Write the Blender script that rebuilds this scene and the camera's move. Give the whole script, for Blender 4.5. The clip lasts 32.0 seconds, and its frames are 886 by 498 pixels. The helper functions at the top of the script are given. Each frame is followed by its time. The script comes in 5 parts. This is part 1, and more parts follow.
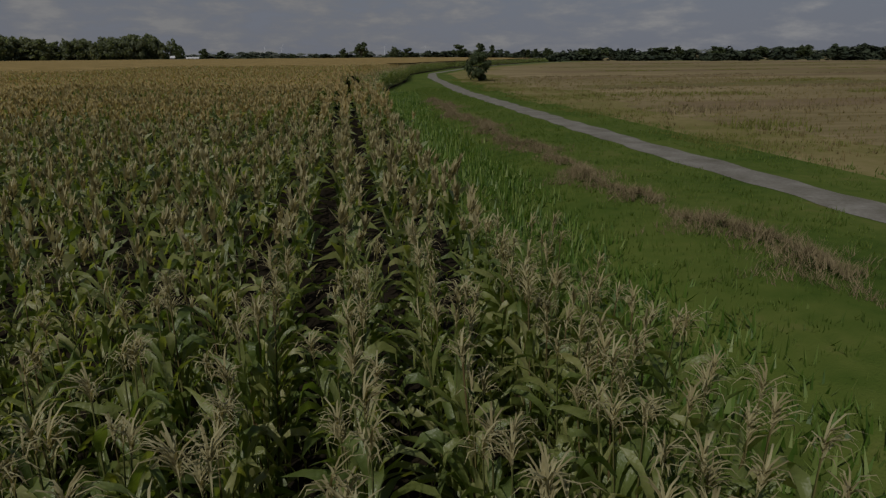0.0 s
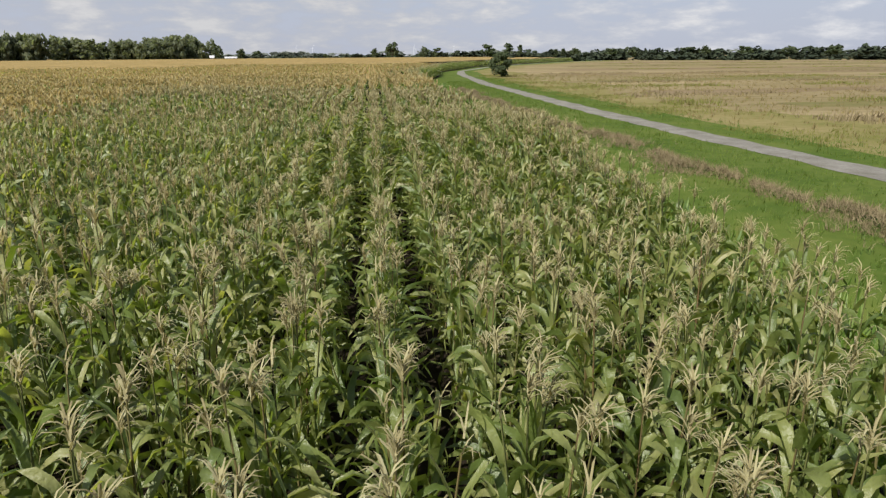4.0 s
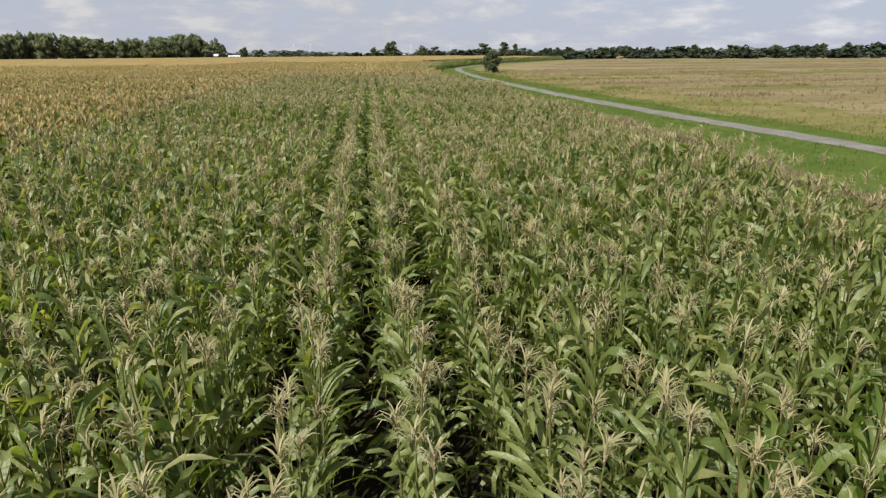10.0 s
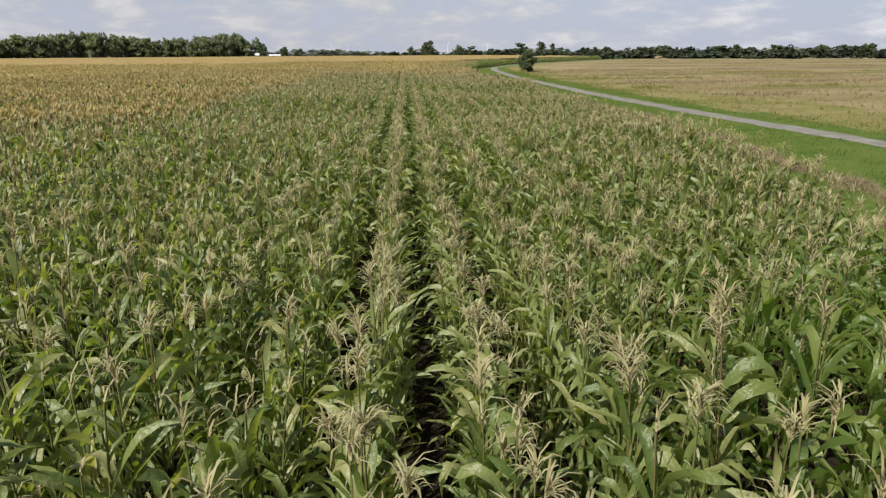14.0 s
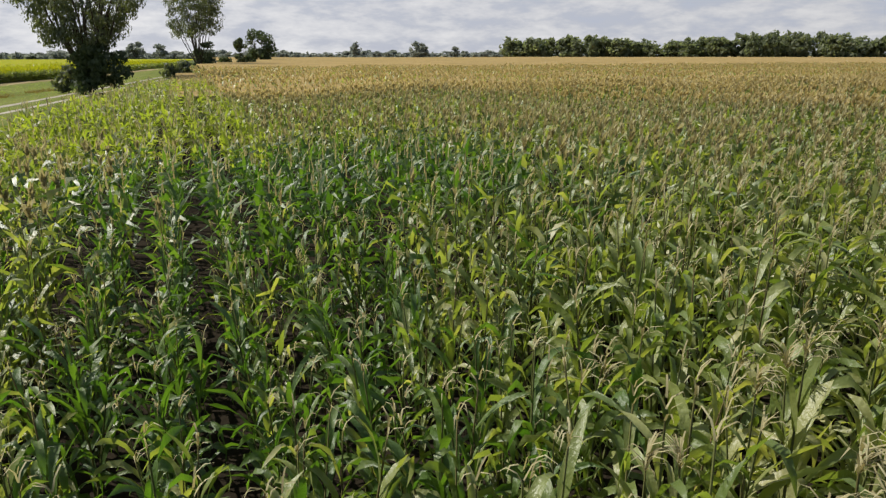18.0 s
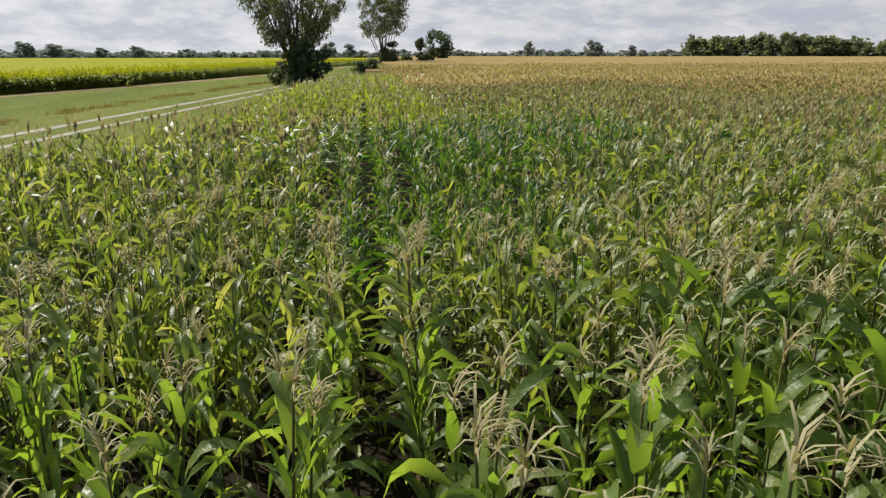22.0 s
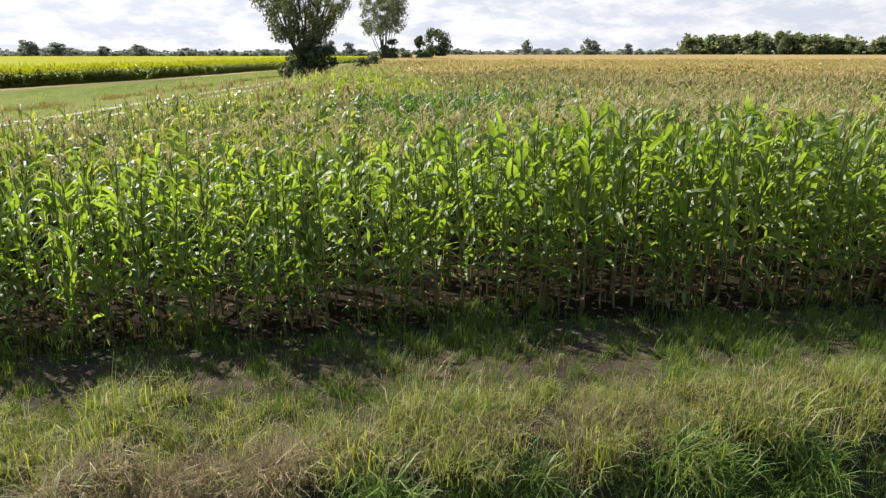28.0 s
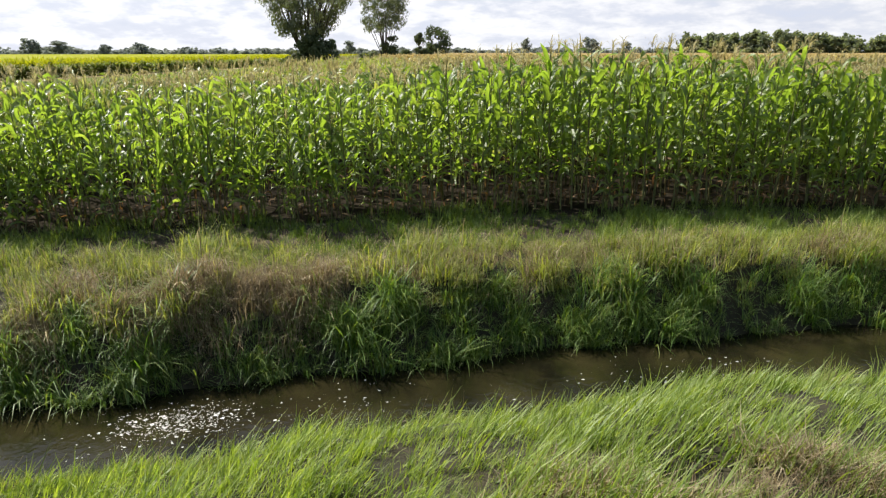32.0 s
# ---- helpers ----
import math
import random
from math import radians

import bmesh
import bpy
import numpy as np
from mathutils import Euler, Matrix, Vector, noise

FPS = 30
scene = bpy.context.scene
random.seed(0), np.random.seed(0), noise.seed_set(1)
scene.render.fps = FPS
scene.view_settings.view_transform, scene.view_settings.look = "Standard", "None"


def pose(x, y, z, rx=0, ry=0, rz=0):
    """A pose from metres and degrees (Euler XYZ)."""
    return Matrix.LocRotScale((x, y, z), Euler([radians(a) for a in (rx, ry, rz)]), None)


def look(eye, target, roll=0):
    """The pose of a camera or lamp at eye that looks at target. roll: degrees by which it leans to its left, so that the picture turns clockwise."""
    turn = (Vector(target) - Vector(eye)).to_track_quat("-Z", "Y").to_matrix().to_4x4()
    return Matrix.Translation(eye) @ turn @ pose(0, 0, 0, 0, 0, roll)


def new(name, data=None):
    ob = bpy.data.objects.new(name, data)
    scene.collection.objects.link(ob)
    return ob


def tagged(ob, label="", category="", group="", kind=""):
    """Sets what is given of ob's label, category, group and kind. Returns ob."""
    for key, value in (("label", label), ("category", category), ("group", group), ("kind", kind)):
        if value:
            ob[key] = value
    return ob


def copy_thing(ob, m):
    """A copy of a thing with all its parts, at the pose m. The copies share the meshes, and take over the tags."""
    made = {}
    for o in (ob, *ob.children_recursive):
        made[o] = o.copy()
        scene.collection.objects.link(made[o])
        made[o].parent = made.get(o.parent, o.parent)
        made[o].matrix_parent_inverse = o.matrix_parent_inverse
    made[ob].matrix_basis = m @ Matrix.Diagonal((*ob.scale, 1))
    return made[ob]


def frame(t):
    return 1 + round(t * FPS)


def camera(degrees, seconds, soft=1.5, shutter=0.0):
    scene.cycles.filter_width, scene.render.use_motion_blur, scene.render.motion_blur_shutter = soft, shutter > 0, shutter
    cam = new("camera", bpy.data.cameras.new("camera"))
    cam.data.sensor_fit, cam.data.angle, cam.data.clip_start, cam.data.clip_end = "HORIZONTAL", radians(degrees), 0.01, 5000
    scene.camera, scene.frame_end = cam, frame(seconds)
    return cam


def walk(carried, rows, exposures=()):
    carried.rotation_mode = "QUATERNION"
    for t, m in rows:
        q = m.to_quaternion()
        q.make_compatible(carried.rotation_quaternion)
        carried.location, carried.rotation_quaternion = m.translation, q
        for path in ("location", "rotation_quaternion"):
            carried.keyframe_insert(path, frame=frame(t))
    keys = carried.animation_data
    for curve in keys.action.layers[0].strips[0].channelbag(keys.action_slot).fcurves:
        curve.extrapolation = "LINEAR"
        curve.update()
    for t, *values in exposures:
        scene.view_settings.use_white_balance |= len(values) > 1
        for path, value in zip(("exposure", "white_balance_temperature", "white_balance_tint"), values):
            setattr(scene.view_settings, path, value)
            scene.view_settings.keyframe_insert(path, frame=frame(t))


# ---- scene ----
from itertools import product

cam = camera(71.0, 32.0, soft=1.3)
PATH = [
    (0, (0.200, 4.303, 3.924), (0.491, 6.190, 3.329), -0.4),
    (0.5, (-0.195, 2.424, 3.895), (0.039, 4.320, 3.302), -0.4),
    (1, (-0.558, 0.493, 3.887), (-0.347, 2.391, 3.293), -0.4),
    (1.5, (-0.900, -1.610, 3.920), (-0.695, 0.288, 3.326), -0.4),
    (2, (-1.174, -3.787, 3.946), (-0.969, -1.889, 3.352), -0.4),
    (2.5, (-1.404, -5.941, 3.950), (-1.199, -4.042, 3.355), -0.4),
    (3, (-1.636, -8.035, 3.929), (-1.432, -6.137, 3.334), -0.4),
    (3.5, (-1.873, -10.064, 3.863), (-1.667, -8.165, 3.269), -0.4),
    (4, (-2.113, -12.144, 3.809), (-1.906, -10.246, 3.214), -0.4),
    (4.5, (-2.319, -14.239, 3.803), (-2.113, -12.341, 3.208), -0.4),
    (5, (-2.607, -16.296, 3.810), (-2.401, -14.398, 3.214), -0.4),
    (5.5, (-3.001, -18.314, 3.833), (-2.793, -16.416, 3.237), -0.4),
    (6, (-3.413, -20.346, 3.861), (-3.203, -18.449, 3.263), -0.4),
    (6.5, (-3.755, -22.446, 3.879), (-3.544, -20.549, 3.282), -0.4),
    (7, (-4.034, -24.598, 3.890), (-3.822, -22.701, 3.292), -0.4),
    (7.5, (-4.331, -26.520, 3.888), (-4.119, -24.623, 3.290), -0.4),
    (8, (-4.616, -28.319, 3.899), (-4.400, -26.422, 3.301), -0.4),
    (8.5, (-4.834, -30.049, 3.932), (-4.620, -28.152, 3.335), -0.4),
    (9, (-5.022, -31.528, 3.945), (-4.807, -29.632, 3.347), -0.4),
    (9.5, (-5.178, -32.713, 3.929), (-4.961, -30.817, 3.331), -0.4),
    (10, (-5.276, -33.646, 3.906), (-5.060, -31.751, 3.307), -0.4),
    (10.5, (-5.337, -34.290, 3.891), (-5.120, -32.394, 3.292), -0.4),
    (11, (-5.376, -34.715, 3.894), (-5.158, -32.819, 3.295), -0.4),
    (11.5, (-5.420, -35.067, 3.899), (-5.202, -33.172, 3.300), -0.4),
    (12, (-5.474, -35.418, 3.902), (-5.254, -33.522, 3.303), -0.4),
    (12.5, (-5.519, -35.780, 3.907), (-5.298, -33.885, 3.307), -0.4),
    (13, (-5.551, -36.194, 3.919), (-5.331, -34.298, 3.319), -0.4),
    (13.5, (-5.572, -36.665, 3.943), (-5.374, -34.767, 3.343), -0.4),
    (14, (-5.553, -37.102, 3.938), (-5.443, -35.198, 3.338), -0.3),
    (14.5, (-5.469, -37.489, 3.894), (-5.557, -35.582, 3.295), -0.2),
    (15, (-5.345, -37.846, 3.840), (-5.705, -35.971, 3.242), -0.1),
    (15.5, (-5.205, -38.197, 3.807), (-5.871, -36.408, 3.209), 0.0),
    (16, (-5.065, -38.553, 3.794), (-6.027, -36.904, 3.196), 0.0),
    (16.5, (-4.865, -38.920, 3.794), (-6.077, -37.446, 3.197), 0.0),
    (17, (-4.594, -39.285, 3.796), (-6.041, -38.040, 3.199), 0.0),
    (17.5, (-4.267, -39.607, 3.794), (-5.893, -38.606, 3.197), 0.0),
    (18, (-3.898, -39.864, 3.795), (-5.662, -39.136, 3.198), 0.0),
    (18.5, (-3.495, -40.060, 3.800), (-5.336, -39.553, 3.203), 0.0),
    (19, (-3.047, -40.203, 3.810), (-4.923, -39.851, 3.212), 0.0),
    (19.5, (-2.565, -40.310, 3.822), (-4.453, -40.035, 3.224), 0.0),
    (20, (-2.079, -40.404, 3.839), (-3.971, -40.159, 3.240), 0.0),
    (20.5, (-1.571, -40.488, 3.855), (-3.464, -40.246, 3.256), 0.0),
    (21, (-1.028, -40.546, 3.808), (-2.921, -40.305, 3.209), 0.0),
    (21.5, (-0.474, -40.577, 3.699), (-2.367, -40.337, 3.100), 0.0),
    (22, (0.072, -40.597, 3.636), (-1.821, -40.357, 3.037), 0.0),
    (22.5, (0.608, -40.621, 3.642), (-1.285, -40.380, 3.043), 0.0),
    (23, (1.125, -40.664, 3.660), (-0.767, -40.421, 3.061), 0.0),
    (23.5, (1.633, -40.727, 3.674), (-0.260, -40.484, 3.074), 0.0),
    (24, (2.161, -40.796, 3.683), (0.269, -40.552, 3.082), 0.0),
    (24.5, (2.701, -40.872, 3.594), (0.809, -40.628, 2.992), 0.0),
    (25, (3.213, -40.966, 3.332), (1.321, -40.722, 2.731), 0.0),
    (25.5, (3.672, -41.051, 3.058), (1.780, -40.810, 2.457), 0.0),
    (26, (4.080, -41.101, 2.932), (2.188, -40.858, 2.331), 0.0),
    (26.5, (4.448, -41.121, 2.911), (2.556, -40.881, 2.310), 0.0),
    (27, (4.895, -41.156, 2.970), (3.002, -40.917, 2.370), 0.0),
    (27.5, (5.425, -41.209, 3.112), (3.533, -40.968, 2.511), 0.0),
    (28, (5.929, -41.262, 3.220), (4.037, -41.018, 2.618), 0.0),
    (28.5, (6.294, -41.297, 3.179), (4.403, -41.053, 2.576), 0.0),
    (29, (6.554, -41.319, 3.024), (4.663, -41.075, 2.420), 0.0),
    (29.5, (6.839, -41.344, 2.839), (4.949, -41.100, 2.234), 0.0),
    (30, (7.152, -41.381, 2.649), (5.261, -41.135, 2.046), 0.0),
    (30.5, (7.470, -41.421, 2.541), (5.578, -41.170, 1.941), 0.0),
    (31, (7.767, -41.441, 2.530), (5.875, -41.193, 1.930), 0.0),
    (31.5, (8.025, -41.453, 2.554), (6.134, -41.207, 1.952), 0.0),
    (32, (8.252, -41.474, 2.584), (6.361, -41.230, 1.980), 0.0),
]
walk(cam, [(t, look(eye, target, roll)) for t, eye, target, roll in PATH],
     exposures=[(0, -1.3), (0.3, -0.3), (0.6, 0.36), (0.9, 0.48), (14, 0.5), (17, 0.45), (23, 0.46), (24, 0.6), (25, 1.0), (26.5, 1.0), (32, 1.02)])

# ---- light ----
SUN_AZ, SUN_EL = 220.0, 46.0          # compass degrees from +y towards +x, and height
world = bpy.data.worlds.new("sky")
scene.world = world
world.use_nodes = True
wn, wl = world.node_tree.nodes, world.node_tree.links
sky = wn.new("ShaderNodeTexSky")
sky.sky_type, sky.sun_disc = "NISHITA", False
sky.sun_elevation, sky.sun_rotation = radians(SUN_EL), radians(SUN_AZ)
sky.air_density, sky.dust_density, sky.ozone_density = 1.0, 1.0, 3.0
coord = wn.new("ShaderNodeTexCoord")
sep = wn.new("ShaderNodeSeparateXYZ")
wl.new(coord.outputs["Generated"], sep.inputs[0])


def math_node(nodes, links, op, a, b=None):
    n = nodes.new("ShaderNodeMath")
    n.operation = op
    for i, v in enumerate((a, b)):
        if v is None:
            continue
        if isinstance(v, (int, float)):
            n.inputs[i].default_value = v
        else:
            links.new(v, n.inputs[i])
    return n.outputs[0]


# heaped clouds, flattened towards the horizon
comb = wn.new("ShaderNodeCombineXYZ")
wl.new(sep.outputs[0], comb.inputs[0])
wl.new(sep.outputs[1], comb.inputs[1])
wl.new(math_node(wn, wl, "MULTIPLY", math_node(wn, wl, "MAXIMUM", sep.outputs[2], 0.0), 3.4), comb.inputs[2])
cl = wn.new("ShaderNodeTexNoise")
cl.inputs["Scale"].default_value, cl.inputs["Detail"].default_value, cl.inputs["Roughness"].default_value = 14.0, 7, 0.6
wl.new(comb.outputs[0], cl.inputs["Vector"])
ramp = wn.new("ShaderNodeValToRGB")
ramp.color_ramp.elements[0].position, ramp.color_ramp.elements[1].position = 0.3, 0.58
# the cover is closed towards -x and broken towards +y
wl.new(math_node(wn, wl, "SUBTRACT", cl.outputs["Fac"], math_node(wn, wl, "MULTIPLY", math_node(wn, wl, "ADD", sep.outputs[0], 0.45), 0.16)), ramp.inputs[0])
shade = wn.new("ShaderNodeValToRGB")
shade.color_ramp.elements[0].position, shade.color_ramp.elements[1].position = 0.4, 0.66
shade.color_ramp.elements[0].color, shade.color_ramp.elements[1].color = (4.6, 4.75, 5.25, 1), (6.4, 6.4, 6.55, 1)
wl.new(cl.outputs["Fac"], shade.inputs[0])
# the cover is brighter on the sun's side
glow_fill = math_node(wn, wl, "ADD", math_node(wn, wl, "MULTIPLY", sep.outputs[0], -0.09),
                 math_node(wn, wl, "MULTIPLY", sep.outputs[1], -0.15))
glow_fill = math_node(wn, wl, "ADD", glow_fill, 1.0)
# added fill light: cover towards +x, mostly out of view, brightened further
glow_fill = math_node(wn, wl, "ADD", glow_fill, math_node(wn, wl, "MULTIPLY", math_node(wn, wl, "MAXIMUM", sep.outputs[0], 0.0), 0.4))
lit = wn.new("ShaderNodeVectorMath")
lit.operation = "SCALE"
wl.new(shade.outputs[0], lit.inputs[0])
wl.new(glow_fill, lit.inputs["Scale"])
# hazy lavender air low down between the clouds
low_air = wn.new("ShaderNodeMapRange")
low_air.inputs["From Min"].default_value, low_air.inputs["From Max"].default_value = 0.05, 0.5
low_air.inputs["To Min"].default_value, low_air.inputs["To Max"].default_value = 0.9, 0.0
wl.new(sep.outputs[2], low_air.inputs["Value"])
blue = wn.new("ShaderNodeMix")
blue.data_type = "RGBA"
blue.inputs["B"].default_value = (4.2, 4.5, 5.5, 1)
wl.new(low_air.outputs["Result"], blue.inputs["Factor"])
wl.new(sky.outputs[0], blue.inputs["A"])
mixw = wn.new("ShaderNodeMix")
mixw.data_type = "RGBA"
# the cover thins out overhead
thin = wn.new("ShaderNodeMapRange")
thin.inputs["From Min"].default_value, thin.inputs["From Max"].default_value = 0.12, 0.45
thin.inputs["To Min"].default_value, thin.inputs["To Max"].default_value = 1.0, 0.5
wl.new(sep.outputs[2], thin.inputs["Value"])
wl.new(math_node(wn, wl, "MULTIPLY", ramp.outputs[0], thin.outputs["Result"]), mixw.inputs["Factor"])
wl.new(blue.outputs["Result"], mixw.inputs["A"])
wl.new(lit.outputs[0], mixw.inputs["B"])
bg = wn["Background"]
bg.inputs["Strength"].default_value = 0.082
wl.new(mixw.outputs["Result"], bg.inputs["Color"])

sun = bpy.data.lights.new("sun", "SUN")
sun.energy, sun.angle, sun.color = 5.0, radians(0.6), (1.0, 0.95, 0.87)
az, el = radians(SUN_AZ), radians(SUN_EL)
to_sun = Vector((math.sin(az) * math.cos(el), math.cos(az) * math.cos(el), math.sin(el)))
new("sun", sun).matrix_world = look(to_sun * 100, (0, 0, 0))


# ---- materials ----
def material(name, colors, rough=0.8, scale=4.0, bump=0.0, bump_scale=40.0, translucent=0.0, per_object=False,
             per_island=0.0, spec=0.3, stretch=None, detail=6.0, tint=(2.8, 2.8, 0.7)):
    """Colours blended by two scales of noise, shifted from piece to piece, with fine relief."""
    m = bpy.data.materials.new(name)
    m.use_nodes = True
    n, l = m.node_tree.nodes, m.node_tree.links
    p = n["Principled BSDF"]
    p.inputs["Roughness"].default_value = rough
    p.inputs["Specular IOR Level"].default_value = spec
    pos = n.new("ShaderNodeNewGeometry")
    src = pos.outputs["Position"]
    if stretch:
        mp = n.new("ShaderNodeMapping")
        mp.inputs["Scale"].default_value = stretch
        l.new(src, mp.inputs[0])
        src = mp.outputs[0]
    big, small = n.new("ShaderNodeTexNoise"), n.new("ShaderNodeTexNoise")
    for t, s in ((big, scale), (small, scale * 9)):
        t.inputs["Scale"].default_value, t.inputs["Detail"].default_value = s, detail
        l.new(src, t.inputs["Vector"])
    fac = math_node(n, l, "ADD", math_node(n, l, "MULTIPLY", big.outputs["Fac"], 0.62),
                    math_node(n, l, "MULTIPLY", small.outputs["Fac"], 0.38))
    fac = math_node(n, l, "ADD", math_node(n, l, "MULTIPLY", math_node(n, l, "SUBTRACT", fac, 0.5), 2.1), 0.5)
    if per_island:
        fac = math_node(n, l, "ADD", math_node(n, l, "MULTIPLY", fac, 1 - per_island),
                        math_node(n, l, "MULTIPLY", pos.outputs["Random Per Island"], per_island))
    if per_object:
        info = n.new("ShaderNodeObjectInfo")
        fac = math_node(n, l, "ADD", math_node(n, l, "MULTIPLY", fac, 0.6),
                        math_node(n, l, "MULTIPLY", info.outputs["Random"], 0.4))
    r = n.new("ShaderNodeValToRGB")
    el_ = r.color_ramp.elements
    while len(el_) < len(colors):
        el_.new(0.5)
    for i, c in enumerate(colors):
        el_[i].position, el_[i].color = i / max(1, len(colors) - 1), (*c, 1)
    l.new(fac, r.inputs[0])
    l.new(r.outputs[0], p.inputs["Base Color"])
    if bump:
        bt, b = n.new("ShaderNodeTexNoise"), n.new("ShaderNodeBump")
        bt.inputs["Scale"].default_value, bt.inputs["Detail"].default_value = bump_scale, 5
        l.new(src, bt.inputs["Vector"])
        b.inputs["Strength"].default_value, b.inputs["Distance"].default_value = bump, 0.02
        l.new(bt.outputs["Fac"], b.inputs["Height"])
        l.new(b.outputs[0], p.inputs["Normal"])
    if translucent:
        tr, mx = n.new("ShaderNodeBsdfTranslucent"), n.new("ShaderNodeMixShader")
        hue = n.new("ShaderNodeMix")
        hue.data_type, hue.blend_type = "RGBA", "MULTIPLY"
        hue.inputs["Factor"].default_value = 1.0
        l.new(r.outputs[0], hue.inputs["A"])
        hue.inputs["B"].default_value = (*tint, 1)
        l.new(hue.outputs["Result"], tr.inputs["Color"])
        mx.inputs[0].default_value = translucent
        l.new(p.outputs[0], mx.inputs[1])
        l.new(tr.outputs[0], mx.inputs[2])
        l.new(mx.outputs[0], n["Material Output"].inputs[0])
    return m


M_LEAF = material("corn_leaf", [(0.048, 0.08, 0.02), (0.112, 0.147, 0.04), (0.185, 0.205, 0.07), (0.325, 0.298, 0.15)],
                  rough=0.39, scale=0.6, per_island=0.65, translucent=0.35, spec=0.5, bump=0.5, bump_scale=38, tint=(2.5, 2.65, 0.8))
# greener leaf of the margin, also brightened to lift the shaded corn wall
M_LEAFEDGE = material("lit_margin_leaf", [(0.062, 0.102, 0.022), (0.12, 0.168, 0.04), (0.21, 0.238, 0.075)],
                      rough=0.4, scale=0.6, per_island=0.65, translucent=0.5, spec=0.5, bump=0.4, bump_scale=38, tint=(2.3, 2.45, 0.75))
# darker corn leaf: the shaded sides of the stand are put into its colour
M_LEAFSHADE = material("shaded_lush_leaf", [(0.032, 0.068, 0.015), (0.075, 0.12, 0.028), (0.13, 0.17, 0.05)],
                      rough=0.44, scale=0.6, per_island=0.65, translucent=0.34, spec=0.5, bump=0.5, bump_scale=38, tint=(1.9, 2.5, 0.5))
# pale yellow-green leaf, its colour lightened as if the sun shone through
M_LEAFY = material("pale_backlit_leaf", [(0.115, 0.135, 0.026), (0.175, 0.188, 0.043), (0.26, 0.243, 0.088)], rough=0.55, scale=0.5, per_island=0.6, translucent=0.45,
                   spec=0.5, tint=(2.0, 2.4, 0.6))
M_DRYLEAF = material("dry_corn_leaf", [(0.06, 0.033, 0.018), (0.125, 0.075, 0.036), (0.25, 0.18, 0.09)], rough=0.8, scale=3,
                     per_island=0.6, translucent=0.25, tint=(1.8, 1.5, 0.9))
M_STALK = material("corn_stalk", [(0.06, 0.075, 0.022), (0.105, 0.115, 0.036), (0.13, 0.062, 0.036)], rough=0.55, scale=3, per_island=0.5)
M_TASSEL = material("corn_tassel", [(0.19, 0.16, 0.082), (0.3, 0.27, 0.147), (0.425, 0.4, 0.243)], rough=0.85, scale=0.5, per_island=0.6,
                    translucent=0.3, tint=(1.75, 1.65, 1.1), spec=0.1)
M_GOLD = material("ripe_corn_tassel", [(0.25, 0.2, 0.095), (0.37, 0.308, 0.16), (0.5, 0.435, 0.25)], rough=0.85, scale=0.4, per_island=0.5,
                  translucent=0.4, tint=(1.7, 1.6, 1.02), spec=0.1)
M_GREENTOP = material("green_corn_canopy", [(0.09, 0.115, 0.02), (0.17, 0.185, 0.04), (0.25, 0.22, 0.075)], rough=0.9, scale=0.4, bump=1.0, bump_scale=3.0, spec=0.05)
M_CANOPY = material("corn_canopy", [(0.12, 0.095, 0.03), (0.21, 0.155, 0.06), (0.28, 0.205, 0.085), (0.34, 0.255, 0.115)], rough=0.9, scale=0.35, bump=1.0,
                    bump_scale=3.0, stretch=(1, 0.35, 1), spec=0.03)
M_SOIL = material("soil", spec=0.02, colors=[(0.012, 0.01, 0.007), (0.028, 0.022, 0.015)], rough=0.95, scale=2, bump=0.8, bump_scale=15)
M_GRASS = material("grass_ground", [(0.03, 0.058, 0.01), (0.058, 0.092, 0.016), (0.09, 0.118, 0.025), (0.14, 0.128, 0.048)], rough=0.95, scale=0.25, bump=0.9, bump_scale=25, spec=0.05)
M_MEADOW = material("dry_meadow", [(0.085, 0.08, 0.034), (0.155, 0.128, 0.062), (0.25, 0.2, 0.112), (0.32, 0.262, 0.16)], rough=0.95, scale=0.05, bump=0.8, bump_scale=6,
                    stretch=(0.25, 2.2, 1), spec=0.02)
M_MOWN = material("mown_grass", [(0.05, 0.072, 0.014), (0.088, 0.114, 0.022), (0.13, 0.145, 0.034), (0.165, 0.14, 0.056)], rough=0.95, scale=0.12, bump=0.9, bump_scale=25, spec=0.05,
                  stretch=(0.35, 1.5, 1))
# earth darkened to near black, as the deep shade between tussocks
M_BANK = material("shaded_bank_earth", [(0.012, 0.012, 0.006), (0.026, 0.024, 0.011), (0.05, 0.038, 0.02)], rough=0.95, scale=2, bump=0.9, bump_scale=18)
M_PATH = material("gravel_track", [(0.095, 0.088, 0.064), (0.17, 0.16, 0.135), (0.26, 0.25, 0.225)], rough=0.9, scale=0.9, bump=0.5, bump_scale=30)
M_BLADE = material("grass_blade", [(0.06, 0.105, 0.014), (0.15, 0.205, 0.036), (0.28, 0.32, 0.13)], rough=0.5, scale=0.8, per_island=0.75, translucent=0.35, spec=0.4)
M_VERGE = material("verge_blade", [(0.045, 0.085, 0.014), (0.085, 0.13, 0.022), (0.14, 0.165, 0.04)], rough=0.7, scale=0.3, per_island=0.5, translucent=0.25)
M_REED = material("bank_grass", [(0.028, 0.065, 0.01), (0.085, 0.15, 0.024), (0.24, 0.28, 0.1)], rough=0.5, scale=0.8, per_island=0.75, translucent=0.3, spec=0.4)
M_OLIVE = material("seeding_grass", [(0.06, 0.085, 0.016), (0.165, 0.192, 0.045), (0.35, 0.345, 0.145)], rough=0.7, scale=0.8, per_island=0.75, translucent=0.3)
